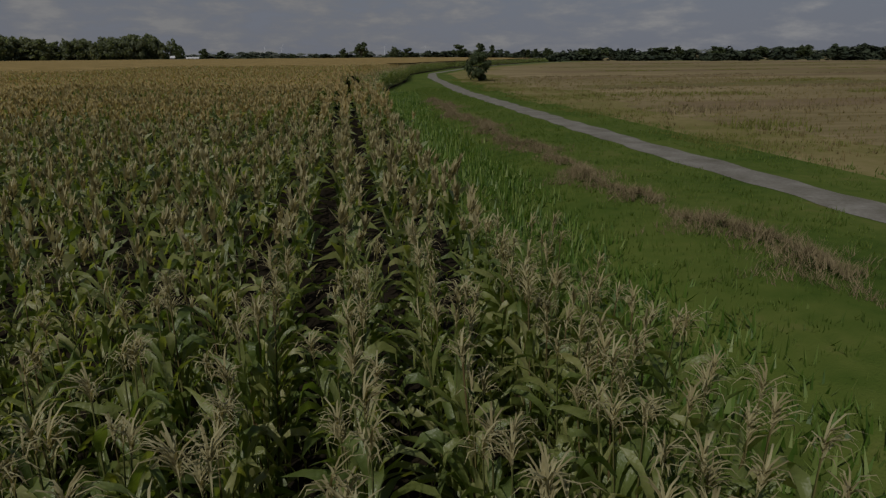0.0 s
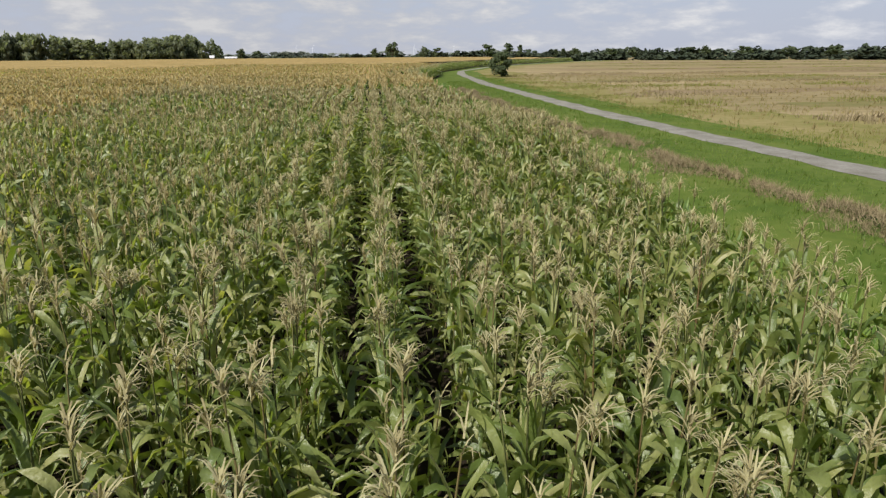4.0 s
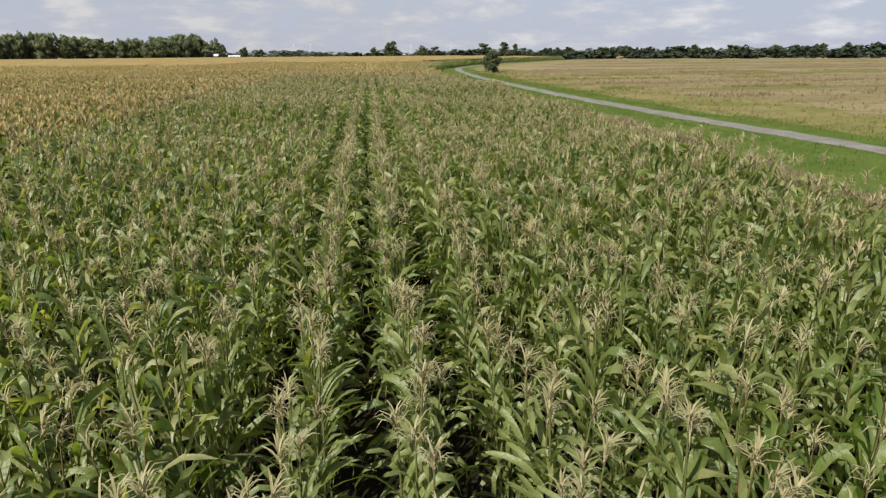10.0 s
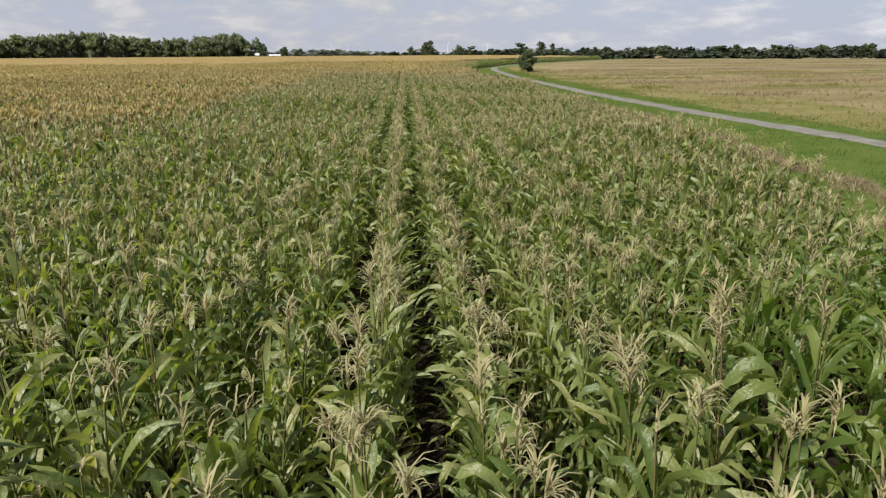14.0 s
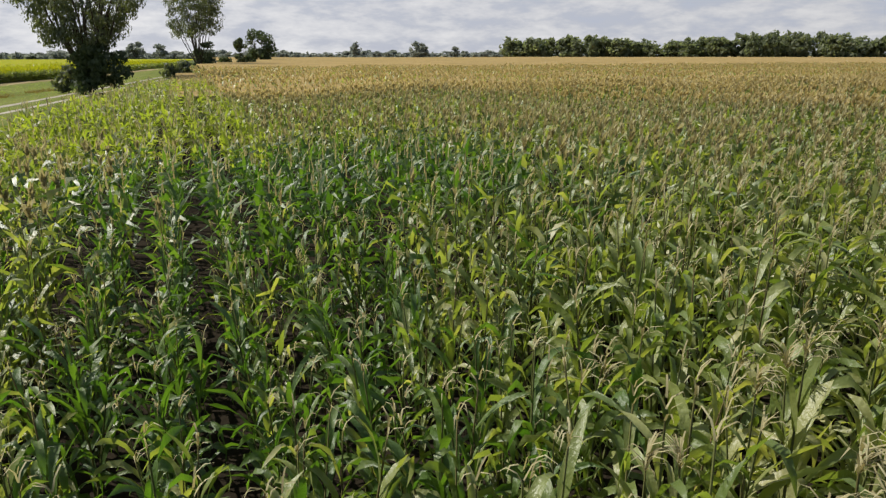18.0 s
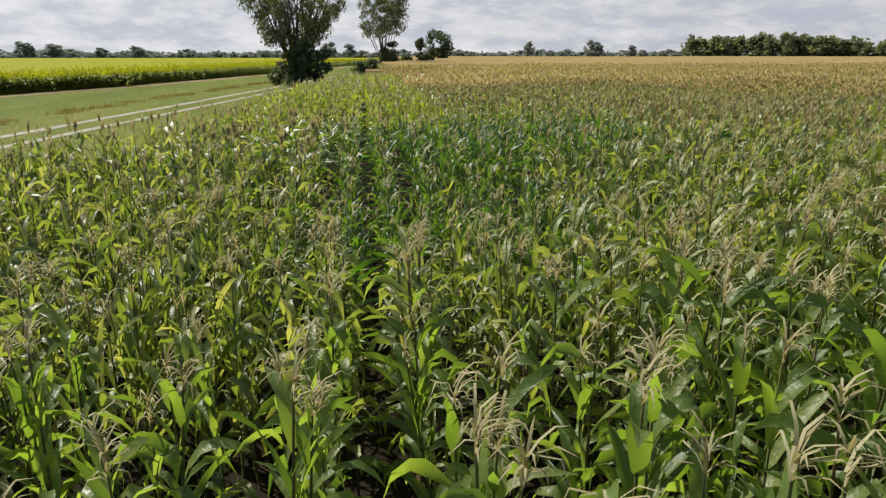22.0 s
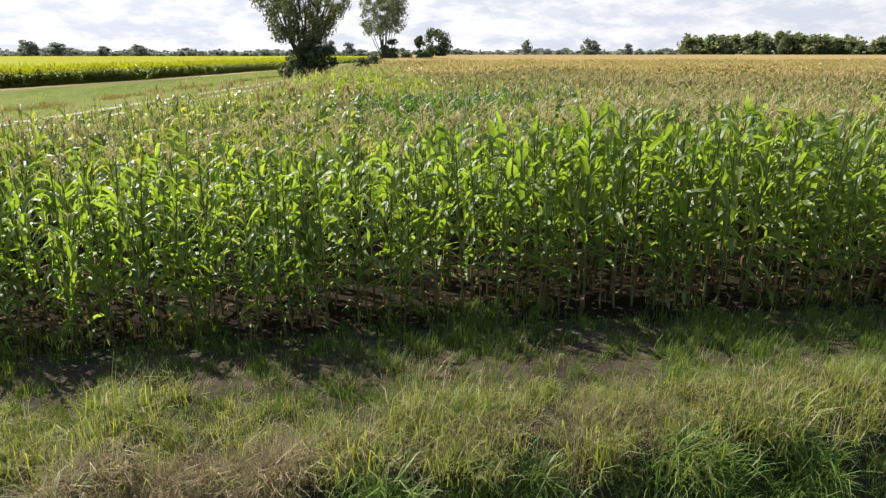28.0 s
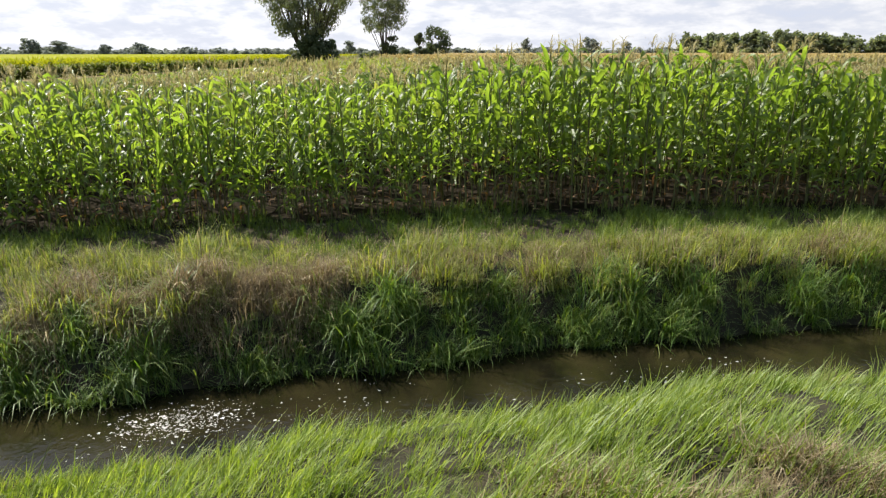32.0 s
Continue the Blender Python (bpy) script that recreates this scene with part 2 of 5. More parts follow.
M_STRAW = material("dry_grass", [(0.085, 0.064, 0.032), (0.22, 0.172, 0.095), (0.48, 0.41, 0.27)], rough=0.8, scale=1.5, per_island=0.75, translucent=0.25, tint=(1.6, 1.4, 1.0))
M_YELLOW = material("yellow_crop", [(0.15, 0.18, 0.012), (0.27, 0.28, 0.015), (0.39, 0.365, 0.022)], rough=0.7, scale=0.25, per_island=0.5, translucent=0.25, spec=0.03,
                    bump=0.6, bump_scale=6)
M_HAY = material("meadow_straw", [(0.1, 0.086, 0.036), (0.175, 0.14, 0.068), (0.27, 0.215, 0.115)], rough=0.85, scale=0.2, per_island=0.5, translucent=0.2)
M_MEADOWGREEN = material("meadow_blade", [(0.075, 0.09, 0.022), (0.14, 0.15, 0.04), (0.21, 0.19, 0.075)], rough=0.8, scale=0.3, per_island=0.5, translucent=0.25)
M_HALFDRY = material("half_dry_grass", [(0.085, 0.095, 0.025), (0.14, 0.135, 0.045), (0.2, 0.17, 0.075), (0.26, 0.21, 0.11)], rough=0.95, scale=0.18, bump=0.8, bump_scale=8, spec=0.02)
M_PLOT = material("brown_stubble", [(0.12, 0.09, 0.05), (0.18, 0.137, 0.08), (0.25, 0.195, 0.12)], rough=0.95, scale=0.06, bump=0.8, bump_scale=6, stretch=(0.3, 1.5, 1), spec=0.02)
M_PLOTGREEN = material("olive_stubble", [(0.1, 0.1, 0.04), (0.15, 0.135, 0.056), (0.22, 0.185, 0.09)], rough=0.95, scale=0.06, bump=0.8, bump_scale=6, stretch=(0.3, 1.5, 1), spec=0.02)
M_CUT = material("cut_reed", [(0.1, 0.08, 0.04), (0.185, 0.148, 0.08), (0.31, 0.258, 0.155)], rough=0.9, scale=0.9, per_island=0.5)
M_BARK = material("bark", [(0.035, 0.028, 0.02), (0.09, 0.075, 0.055)], rough=0.95, scale=2, bump=1, bump_scale=12, stretch=(1, 1, 0.25))
M_WILLOW = material("willow_leaf", [(0.05, 0.064, 0.04), (0.085, 0.1, 0.066), (0.135, 0.15, 0.108)], rough=0.6, scale=0.3, per_island=0.6, translucent=0.25)
M_FOLIAGE = material("tree_leaf", [(0.035, 0.05, 0.025), (0.06, 0.08, 0.036), (0.1, 0.115, 0.055)], rough=0.7, scale=0.08, per_island=0.35, translucent=0.3, tint=(1.8, 1.9, 1.0))
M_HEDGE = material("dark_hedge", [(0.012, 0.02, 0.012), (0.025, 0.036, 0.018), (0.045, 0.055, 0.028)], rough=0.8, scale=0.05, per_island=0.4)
# leaf colour paled and greyed, with the distance haze mixed into it
M_FARHAZE = material("hazed_far_wood", [(0.15, 0.17, 0.145), (0.23, 0.25, 0.21)], rough=0.9, scale=0.02, per_island=0.4, translucent=0.4, tint=(1.3, 1.3, 1.2))
# leaves of the far mixed wood, lightened in colour to carry haze
M_WOOD = material("hazed_wood_leaf", [(0.085, 0.1, 0.06), (0.135, 0.155, 0.092), (0.2, 0.2, 0.125)], rough=0.7, scale=0.05, per_island=0.4, translucent=0.48, tint=(1.7, 1.8, 1.0))
M_EARTH = material("bare_earth", [(0.025, 0.02, 0.014), (0.05, 0.04, 0.028), (0.1, 0.082, 0.06)], rough=0.95, scale=1.6, bump=1.0, bump_scale=22, spec=0.05)
M_WALL = material("white_wall", [(0.7, 0.7, 0.68), (0.82, 0.82, 0.8)], rough=0.7, scale=0.5)
M_ROOF = material("roof", [(0.25, 0.12, 0.09), (0.35, 0.2, 0.15)], rough=0.8, scale=0.5)

M_WATER = bpy.data.materials.new("ditch_water")
M_WATER.use_nodes = True
_n, _l = M_WATER.node_tree.nodes, M_WATER.node_tree.links
_p = _n["Principled BSDF"]
_p.inputs["Roughness"].default_value = 0.06
_p.inputs["IOR"].default_value = 1.33
_g = _n.new("ShaderNodeNewGeometry")
_t = _n.new("ShaderNodeTexNoise")
_t.inputs["Scale"].default_value, _t.inputs["Detail"].default_value = 1.3, 5
_l.new(_g.outputs["Position"], _t.inputs["Vector"])
_r = _n.new("ShaderNodeValToRGB")
_r.color_ramp.elements[0].position, _r.color_ramp.elements[1].position = 0.35, 0.7
_r.color_ramp.elements[0].color, _r.color_ramp.elements[1].color = (0.005, 0.0048, 0.003, 1), (0.026, 0.022, 0.009, 1)
_l.new(_t.outputs["Fac"], _r.inputs[0])
_l.new(_r.outputs[0], _p.inputs["Base Color"])
_w, _b = _n.new("ShaderNodeTexNoise"), _n.new("ShaderNodeBump")
_w.inputs["Scale"].default_value, _w.inputs["Detail"].default_value = 13, 4
_l.new(_g.outputs["Position"], _w.inputs["Vector"])
_b.inputs["Strength"].default_value, _b.inputs["Distance"].default_value = 0.3, 0.02
_l.new(_w.outputs["Fac"], _b.inputs["Height"])
_l.new(_b.outputs[0], _p.inputs["Normal"])

# ---- plan ----
EDGE = [(-2000, -0.4), (-60, -0.4), (-46, -0.4), (-40, -0.6), (-33, -0.3), (-27, 1.35), (-10, 2.1), (0, 2.35), (50, 2.5), (75, 4.0), (106, 10.0),
        (140, 14.0), (200, 32.0), (400, 130.0), (2000, 130.0)]
DITCH = [(-2000, 4.2), (-60, 4.2), (-45, 3.75), (-42.3, 3.5), (-40, 3.2), (-38, 3.1), (-35, 3.05), (-28, 3.5), (-10, 4.7), (0, 5.2), (50, 5.5), (75, 7.1), (106, 13.1), (140, 17.0),
         (200, 35.0), (400, 133.0), (2000, 133.0)]
LIP = [(-46, 2.0), (-42, 1.85), (-38, 1.8), (-35, 1.75), (-28, 1.7)]      # from the water's middle to the field-side brink
PATH_X = [(-2000, 19.0), (-60, 19.0), (-20, 16.5), (-6, 15.3), (4, 14.4), (17, 13.7), (30, 13.3), (75, 13.6), (122, 16.6), (150, 20.5), (200, 37.0), (260, 62.0), (400, 150.0), (2000, 150)]
FIELD_Y = [(-300, -30.0), (-70, -41.5), (-30, -44.8), (-20, -45.0), (-16, -45.8), (-13, -47.3), (-8, -49.2), (-3, -51.5), (0, -53.0)]   # the field's other border, by x
HEADLAND = -37.6
WATER_Z = -0.39


def edge(y):
    return np.interp(y, [a for a, _ in EDGE], [b for _, b in EDGE])


def path_x(y):
    return np.interp(y, [a for a, _ in PATH_X], [b for _, b in PATH_X])


def border(x):
    return np.interp(x, [a for a, _ in FIELD_Y], [b for _, b in FIELD_Y])


def ditch(y):
    return np.interp(y, [a for a, _ in DITCH], [b for _, b in DITCH])


def lip(y):
    return np.interp(y, [a for a, _ in LIP], [b for _, b in LIP])


def profile(v, y):
    """Ground height across the margin, v metres from the water's middle."""
    left = np.interp(v / lip(y), [-1.6, -1.0, -0.7, -0.5, -0.35, -0.2, 0], [0, 0.04, 0.0, -0.4, -0.7, -0.87, -0.95])
    right = np.interp(v, [0, 0.4, 0.65, 1.0, 1.6, 2.4, 4.0], [-0.95, -0.82, -0.62, -0.36, -0.16, 0.0, 0.0])
    uneven = 0.05 * np.sin(y * 2.1 + v) + 0.04 * np.sin(y * 5.3 - 2 * v)
    near = np.clip((5 - abs(v - 1)) / 2, 0, 1) * np.clip((abs(v) - 0.3) / 0.4, 0, 1)
    # the field's end lies on a low rise
    rise = 0.3 * np.interp(y, [-56, -50, -35, -30], [0, 1, 1, 0]) * np.interp(v, [-11, -5.5, 5, 9], [0, 1, 1, 0])
    return (np.where(v < 0, left, right) + uneven * near) * np.interp(y, [-30, -20, 50, 75], [1, 0.4, 0.4, 0]) + rise - 0.34 * washed_out(v, y)


def washed_out(v, y):
    """Two places where the bank has slipped."""
    return np.exp(-((v + 1.6) / 0.28) ** 2 - ((y + 43.95) / 0.3) ** 2) + np.exp(-((v - 2.25) / 0.2) ** 2 - ((y + 39.6) / 0.24) ** 2)


def ground_z(x, y):
    return profile(x - ditch(y), y)


rng = np.random.default_rng(7)


def mesh_object(name, verts, faces, mats, index=None, smooth=False):
    """One mesh from an n x 3 array and an array of triangles or quads."""
    me = bpy.data.meshes.new(name)
    verts, faces = np.asarray(verts, np.float32), np.asarray(faces, np.int32)
    k = faces.shape[1]
    me.vertices.add(len(verts))
    me.vertices.foreach_set("co", verts.ravel())
    me.loops.add(faces.size)
    me.loops.foreach_set("vertex_index", faces.ravel())
    me.polygons.add(len(faces))
    me.polygons.foreach_set("loop_start", np.arange(0, faces.size, k, dtype=np.int32))
    for m in mats:
        me.materials.append(m)
    if index is not None:
        me.polygons.foreach_set("material_index", np.asarray(index, np.int32))
    if smooth:
        me.polygons.foreach_set("use_smooth", np.ones(len(faces), bool))
    me.update(calc_edges=True)
    return new(name, me)


# ---- ground ----
us = np.unique(np.r_[-2500, -1200, -600, -300, -150, -80, -40, np.arange(-20, -5, 3), np.arange(-5, 4.5, 0.15), np.arange(4.5, 30, 1.5), 40, 60, 90, 150, 300, 600, 1200, 2500])
ys = np.unique(np.r_[-2500, -1200, -600, -300, -150, -100, -75, -60, np.arange(-52, -30, 0.3), np.arange(-30, 60, 1.5), np.arange(60, 200, 8), 250, 350, 600, 1200, 2500])
U, YY = np.meshgrid(us, ys)
fade = np.clip((300 - abs(U)) / 240, 0, 1)
XX = U + ditch(YY) * fade
ZZ = profile(U, YY)
nu, ny = len(us), len(ys)
idx = np.arange(nu * ny).reshape(ny, nu)
quads = np.stack([idx[:-1, :-1], idx[:-1, 1:], idx[1:, 1:], idx[1:, :-1]], -1).reshape(-1, 4)
cu, cy, cx = [(a[:-1, :-1] + a[1:, 1:]).ravel() / 2 for a in (U, YY, XX)]
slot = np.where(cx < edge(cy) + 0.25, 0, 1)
slot[(cu > -lip(cy) * 1.05) & (cu < 0.75) & (cy < -20)] = 3
slot[(cx > edge(cy) + 0.2) & (cu < 3.4) & (cy > -70) & (cy < -28)] = 3
slot[(cx > edge(cy) + 0.45) & (cu < -lip(cy) * (0.97 + 0.35 * np.clip((-41.3 - cy) / 1.5, 0, 1))) & (cy > -54) & (cy < -28)] = 5
slot[cx > path_x(cy) + 3.6] = 6
slot[cx > path_x(cy) + 11 + 3 * np.sin(cy * 0.11)] = 2
slot[(cx < edge(cy)) & (cy < border(cx))] = 4
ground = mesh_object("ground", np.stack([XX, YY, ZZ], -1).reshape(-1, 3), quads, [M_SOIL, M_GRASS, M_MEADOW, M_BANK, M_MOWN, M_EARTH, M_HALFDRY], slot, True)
tagged(ground, "flat farmland with soil, green verge, ditch banks and straw-coloured meadow", "ground", kind="structure")


def strip(name, pts, half, z, mat, label, category, kind="structure"):
    """A flat band along a line of points, with slightly uneven borders."""
    pts = np.array(pts, float)
    d = np.gradient(pts, axis=0)
    d /= np.linalg.norm(d, axis=1)[:, None]
    side = np.stack([d[:, 1], -d[:, 0]], 1)
    cross = np.array([-1, -0.6, 0, 0.6, 1])
    wob = 1 + 0.12 * np.sin(np.arange(len(pts)) * 1.7) + 0.08 * np.sin(np.arange(len(pts)) * 0.6)
    v = pts[:, None] + side[:, None] * (cross[None, :, None] * half * wob[:, None, None])
    zz = z + np.array([0, 0.012, 0.02, 0.012, 0])[None, :] + 0 * v[..., 0]
    v = np.concatenate([v, zz[..., None]], -1)
    i = np.arange(len(pts) * 5).reshape(-1, 5)
    q = np.stack([i[:-1, :-1], i[:-1, 1:], i[1:, 1:], i[1:, :-1]], -1).reshape(-1, 4)
    ob = mesh_object(name, v.reshape(-1, 3), q, [mat], smooth=True)
    return tagged(ob, label, category, kind=kind)


py = np.r_[np.arange(-60, 80, 1.0), np.arange(80, 400, 5.0)]
strip("road", np.stack([path_x(py), py], 1), 0.85, 0.012, M_PATH, "pale grey gravel farm track with broken edges", "track")
# plots of stubble across the meadow
for py0, px0, px1, wide, mat, text in ((34, 30, 110, 2.2, M_PLOTGREEN, "olive strip of rough grass across the meadow"), (52, 27, 160, 3.2, M_PLOT, "brown stubble strip across the meadow"),
                                       (82, 30, 240, 4.5, M_PLOTGREEN, "olive stubble strip across the meadow"), (112, 32, 320, 3.5, M_PLOT, "brown stubble strip across the meadow"),
                                       (150, 45, 420, 8.0, M_PLOT, "brown stubble strip across the meadow"), (205, 70, 560, 9.0, M_PLOTGREEN, "olive stubble strip across the meadow"),
                                       (275, 110, 700, 16.0, M_PLOT, "brown stubble strip across the meadow"), (370, 180, 800, 20.0, M_PLOTGREEN, "olive stubble strip across the meadow")):
    qx = np.arange(px0, px1, 3.0)
    strip("meadow_strip", np.stack([qx, py0 + 0.06 * (qx - px0) + 0.8 * np.sin(qx * 0.13)], 1), wide, 0.012, mat, text, "meadow", "stuff")
ty = np.arange(-130, 12, 1.5)
trk = -57.35 - (ty + 29) * 0.151
M_RUT = material("worn_rut", [(0.17, 0.15, 0.1), (0.26, 0.235, 0.175), (0.36, 0.33, 0.26)], rough=0.9, scale=0.8, bump=0.5, bump_scale=25)
strip("wheel_track", np.stack([ty, trk], 1), 0.36, 0.012, M_RUT, "pale worn wheel rut of a grassy farm track", "track")
strip("wheel_track", np.stack([ty, trk + 2.4], 1), 0.3, 0.012, M_RUT, "pale worn wheel rut of a grassy farm track", "track")
wy = np.unique(np.r_[-400, -150, -80, np.arange(-60, -23, 0.8)])
wv = np.stack([np.stack([ditch(wy) + o, wy, np.full(len(wy), WATER_Z)], 1) for o in (-1.0, 0.8)], 1).reshape(-1, 3)
wi = np.arange(len(wv)).reshape(-1, 2)
wq = np.stack([wi[:-1, 0], wi[:-1, 1], wi[1:, 1], wi[1:, 0]], 1)
tagged(mesh_object("water", wv, wq, [M_WATER], smooth=True), "narrow ditch of brown clear water between grassy banks", "water", kind="structure")


# ---- corn ----
def ribbon(points, widths, side):
    """A strip along points that ends in a tip, as triangles."""
    points, side = np.asarray(points, float), np.asarray(side, float)
    v = []
    for p, w in zip(points[:-1], widths):
        v += [p - side * w / 2, p + side * w / 2]
    v.append(points[-1])
    f = []
    for i in range(len(points) - 2):
        a = 2 * i
        f += [(a, a + 1, a + 3), (a, a + 3, a + 2)]
    a = 2 * (len(points) - 2)
    f.append((a, a + 1, a + 2))
    return np.array(v), np.array(f)


def leaf(r, h, length, width, turn, rise, droop, segs, twist=0.3, fold=0.0):
    """A corn blade that rises from the stalk at height h, folds over and hangs; fold > 0 gives it a sunken midrib."""
    p, ang = np.array([0.0, 0.0, h]), rise
    pts = [p]
    step = length / segs
    if segs > 2:
        bend_at, sharp = r.uniform(0.38, 0.68), r.uniform(0.14, 0.3)
        share = np.exp(-(((np.arange(segs) + 0.8) / segs - bend_at) / sharp) ** 2) + 0.12
    else:
        share = np.ones(segs)
    share = share / share.sum()
    for i in range(segs):
        p = p + step * np.array([math.cos(ang), 0, math.sin(ang)])
        ang = max(ang - droop * share[i], -1.75)
        pts.append(p)
    t = np.linspace(0, 1, segs + 1)
    w = width * np.interp(t, [0, 0.15, 0.45, 0.8, 1], [0.55, 0.9, 1, 0.75, 0.3])
    v, f = ribbon(pts, w, (0, 1, 0))
    tw = (r.random() - 0.5) * 2 * twist
    k = np.repeat(t, 2)[:-1]
    mid = np.repeat(np.array(pts), 2, 0)[:-1]
    off = v - mid
    off = np.stack([off[:, 0], off[:, 1] * np.cos(tw * k * 3), off[:, 1] * np.sin(tw * k * 3)], 1)
    crinkle = np.array([[1 + r.uniform(-0.22, 0.22)] * 3 for _ in range(len(off))])
    v = mid + off * crinkle
    if fold:
        # a sunken rib between two raised, wavy borders
        out = []
        for i in range(segs):
            lift = w[i] * fold
            out += [v[2 * i] + [0, 0, lift * r.uniform(0.4, 1.5)], pts[i], v[2 * i + 1] + [0, 0, lift * r.uniform(0.4, 1.5)]]
        out.append(pts[-1])
        v, f = np.array(out), []
        for i in range(segs - 1):
            a = 3 * i
            for b in (a, a + 1):
                f += [(b, b + 1, b + 4), (b, b + 4, b + 3)]
        a = 3 * (segs - 1)
        f = np.array(f + [(a, a + 1, a + 3), (a + 1, a + 2, a + 3)])
    c, s = math.cos(turn), math.sin(turn)
    v = np.stack([v[:, 0] * c - v[:, 1] * s, v[:, 0] * s + v[:, 1] * c, v[:, 2]], 1)
    return v, f


def tassel(r, h, n, segs, width):
    """The feathery flower at the plant's top: branches that rise, arch over and hang like a mop, most to one side."""
    vs, fs, base = [], [], 0
    nod = r.gauss(0, 0.3)
    for i in range(n):
        turn = nod if i == 0 else r.gauss(nod, 1.5)
        a = 0.05 if i == 0 else r.uniform(0.2, 0.8)
        length = r.uniform(0.16, 0.25) if i == 0 else r.uniform(0.12, 0.23)
        fall = r.uniform(0.6, 2.0) if i == 0 else r.uniform(1.6, 3.4)
        p = np.array([0, 0, h + (0 if i == 0 else 0.04 + 0.13 * r.random())])
        pts = [p]
        for k in range(segs):
            p = p + length / segs * np.array([math.sin(a) * math.cos(turn), math.sin(a) * math.sin(turn), math.cos(a)])
            a = min(a + fall / segs * (0.7 if k == 0 else 1.3), 3.0)
            pts.append(p)
        v, f = ribbon(pts, width * np.linspace(1.0, 0.6, len(pts)), (-math.sin(turn), math.cos(turn), 0))
        vs.append(v), fs.append(f + base)
        base += len(v)
    return np.concatenate(vs), np.concatenate(fs)


def stem(h, radius, sides=3):
    a = np.arange(sides) * 2 * math.pi / sides
    ring = np.stack([np.cos(a), np.sin(a), 0 * a], 1)
    v = np.concatenate([ring * radius, ring * radius * 0.75 + [0, 0, h * 0.5], ring * radius * 0.4 + [0, 0, h]])
    f = []
    for k, i in product(range(2), range(sides)):
        a0, b0 = k * sides + i, k * sides + (i + 1) % sides
        f += [(a0, b0, b0 + sides), (a0, b0 + sides, a0 + sides)]
    return v, np.array(f)


def plant_parts(seed, leaves=12, segs=4, low=0.2, tassels=22, tseg=2, twidth=0.012, dry=2, ln0=0.5, width=0.062, stalk=True, top_leaf=1.62, upright=0.3, fold=0.0):
    """Pieces of one corn plant: (name, material slot, vertices, triangles). Slots: leaf, dry leaf, stalk, tassel."""
    r = random.Random(seed)
    out = [("stalk", 2, *stem(1.95, 0.014))] if stalk else []
    plane = r.random() * 6.283
    for i in range(leaves):
        h = low + (top_leaf - low) * ((i + 0.4 * r.random()) / (leaves - 1)) ** 0.95
        top = h / 1.9
        ln = ln0 * np.interp(top, [0, 0.35, 0.6, 1.0], [0.8, 1.2, 1.15, 0.7]) * r.uniform(0.85, 1.15)
        turn = plane + math.pi * (i % 2) + r.uniform(-0.6, 0.6)
        is_dry = i < dry
        if is_dry:
            rise, droop = r.uniform(0.0, 0.6), r.uniform(2.0, 3.0)
        elif r.random() < upright:
            rise, droop = r.uniform(1.0, 1.42), r.uniform(0.4, 1.5)
        else:
            rise, droop = r.uniform(0.85, 1.35), r.uniform(1.9, 3.5)
        if h < 0.9 and not is_dry:
            rise, droop = rise * np.interp(h, [0.3, 0.9], [0.35, 1]), max(droop, 1.3)
        v, f = leaf(r, h, ln, width * r.uniform(0.75, 1.2) * (0.6 if is_dry else 1), turn, rise, droop, segs, 0.9, fold)
        out.append(("leaf", 1 if is_dry else 0, v, f))
    if tassels:
        out.append(("tassel", 3, *tassel(r, 1.88, tassels, tseg, twidth)))
    return out


def join(parts):
    vs, fs, ms, base = [], [], [], 0
    for _, slot_, v, f in parts:
        vs.append(v), fs.append(f + base), ms.append(np.full(len(f), slot_))
        base += len(v)
    return np.concatenate(vs), np.concatenate(fs), np.concatenate(ms)


def scatter(name, templates, x, y, z, scale, lean, mats, label, category, height=None, kind="stuff", wind=0.0, facing=None):
    """One mesh of many copies of the templates, each turned, scaled and leaning on its own."""
    n = len(x)
    pick = rng.integers(0, len(templates), n)
    turn = rng.random(n) * 6.283 if facing is None else rng.normal(facing, 0.75, n)
    lx, ly = rng.normal(0, lean, n), rng.normal(wind, lean, n)
    V, F, S, base = [], [], [], 0
    for k, (tv, tf, ts) in enumerate(templates):
        who = np.nonzero(pick == k)[0]
        if not len(who):
            continue
        c, s, sc = np.cos(turn[who])[:, None], np.sin(turn[who])[:, None], scale[who][:, None]
        hz = tv[None, :, 2] * sc * (1 if height is None else height[who][:, None])
        vx = (tv[None, :, 0] * c - tv[None, :, 1] * s) * sc + lx[who][:, None] * hz + x[who][:, None]
        vy = (tv[None, :, 0] * s + tv[None, :, 1] * c) * sc + ly[who][:, None] * hz + y[who][:, None]
        V.append(np.stack([vx, vy, hz + z[who][:, None]], -1).reshape(-1, 3))
        F.append((tf[None] + base + (np.arange(len(who)) * len(tv))[:, None, None]).reshape(-1, 3))
        S.append(np.tile(ts, len(who)))
        base += len(who) * len(tv)
    ob = mesh_object(name, np.concatenate(V), np.concatenate(F), mats, np.concatenate(S), smooth=True)
    return tagged(ob, label, category, kind=kind)


def rows(x0, x1, y0, y1, gap, along, stray=0.035):
    """Plant places in rows parallel to y (along='y') or to x, with the small errors of a seed drill."""
    if along == "y":
        lines, run = np.arange(math.ceil(x0 / 0.75) * 0.75 + 0.2, x1, 0.75), np.arange(y0, y1, gap)
    else:
        lines, run = np.arange(math.ceil(y0 / 0.75) * 0.75 + 0.3, y1, 0.75), np.arange(x0, x1, gap)
    a, b = np.meshgrid(lines, run)
    a, b = a.ravel() + rng.normal(0, stray if along == "y" else stray * 2.3, a.size), b.ravel() + rng.uniform(-0.5, 0.5, b.size) * gap
    return (a, b) if along == "y" else (b, a)


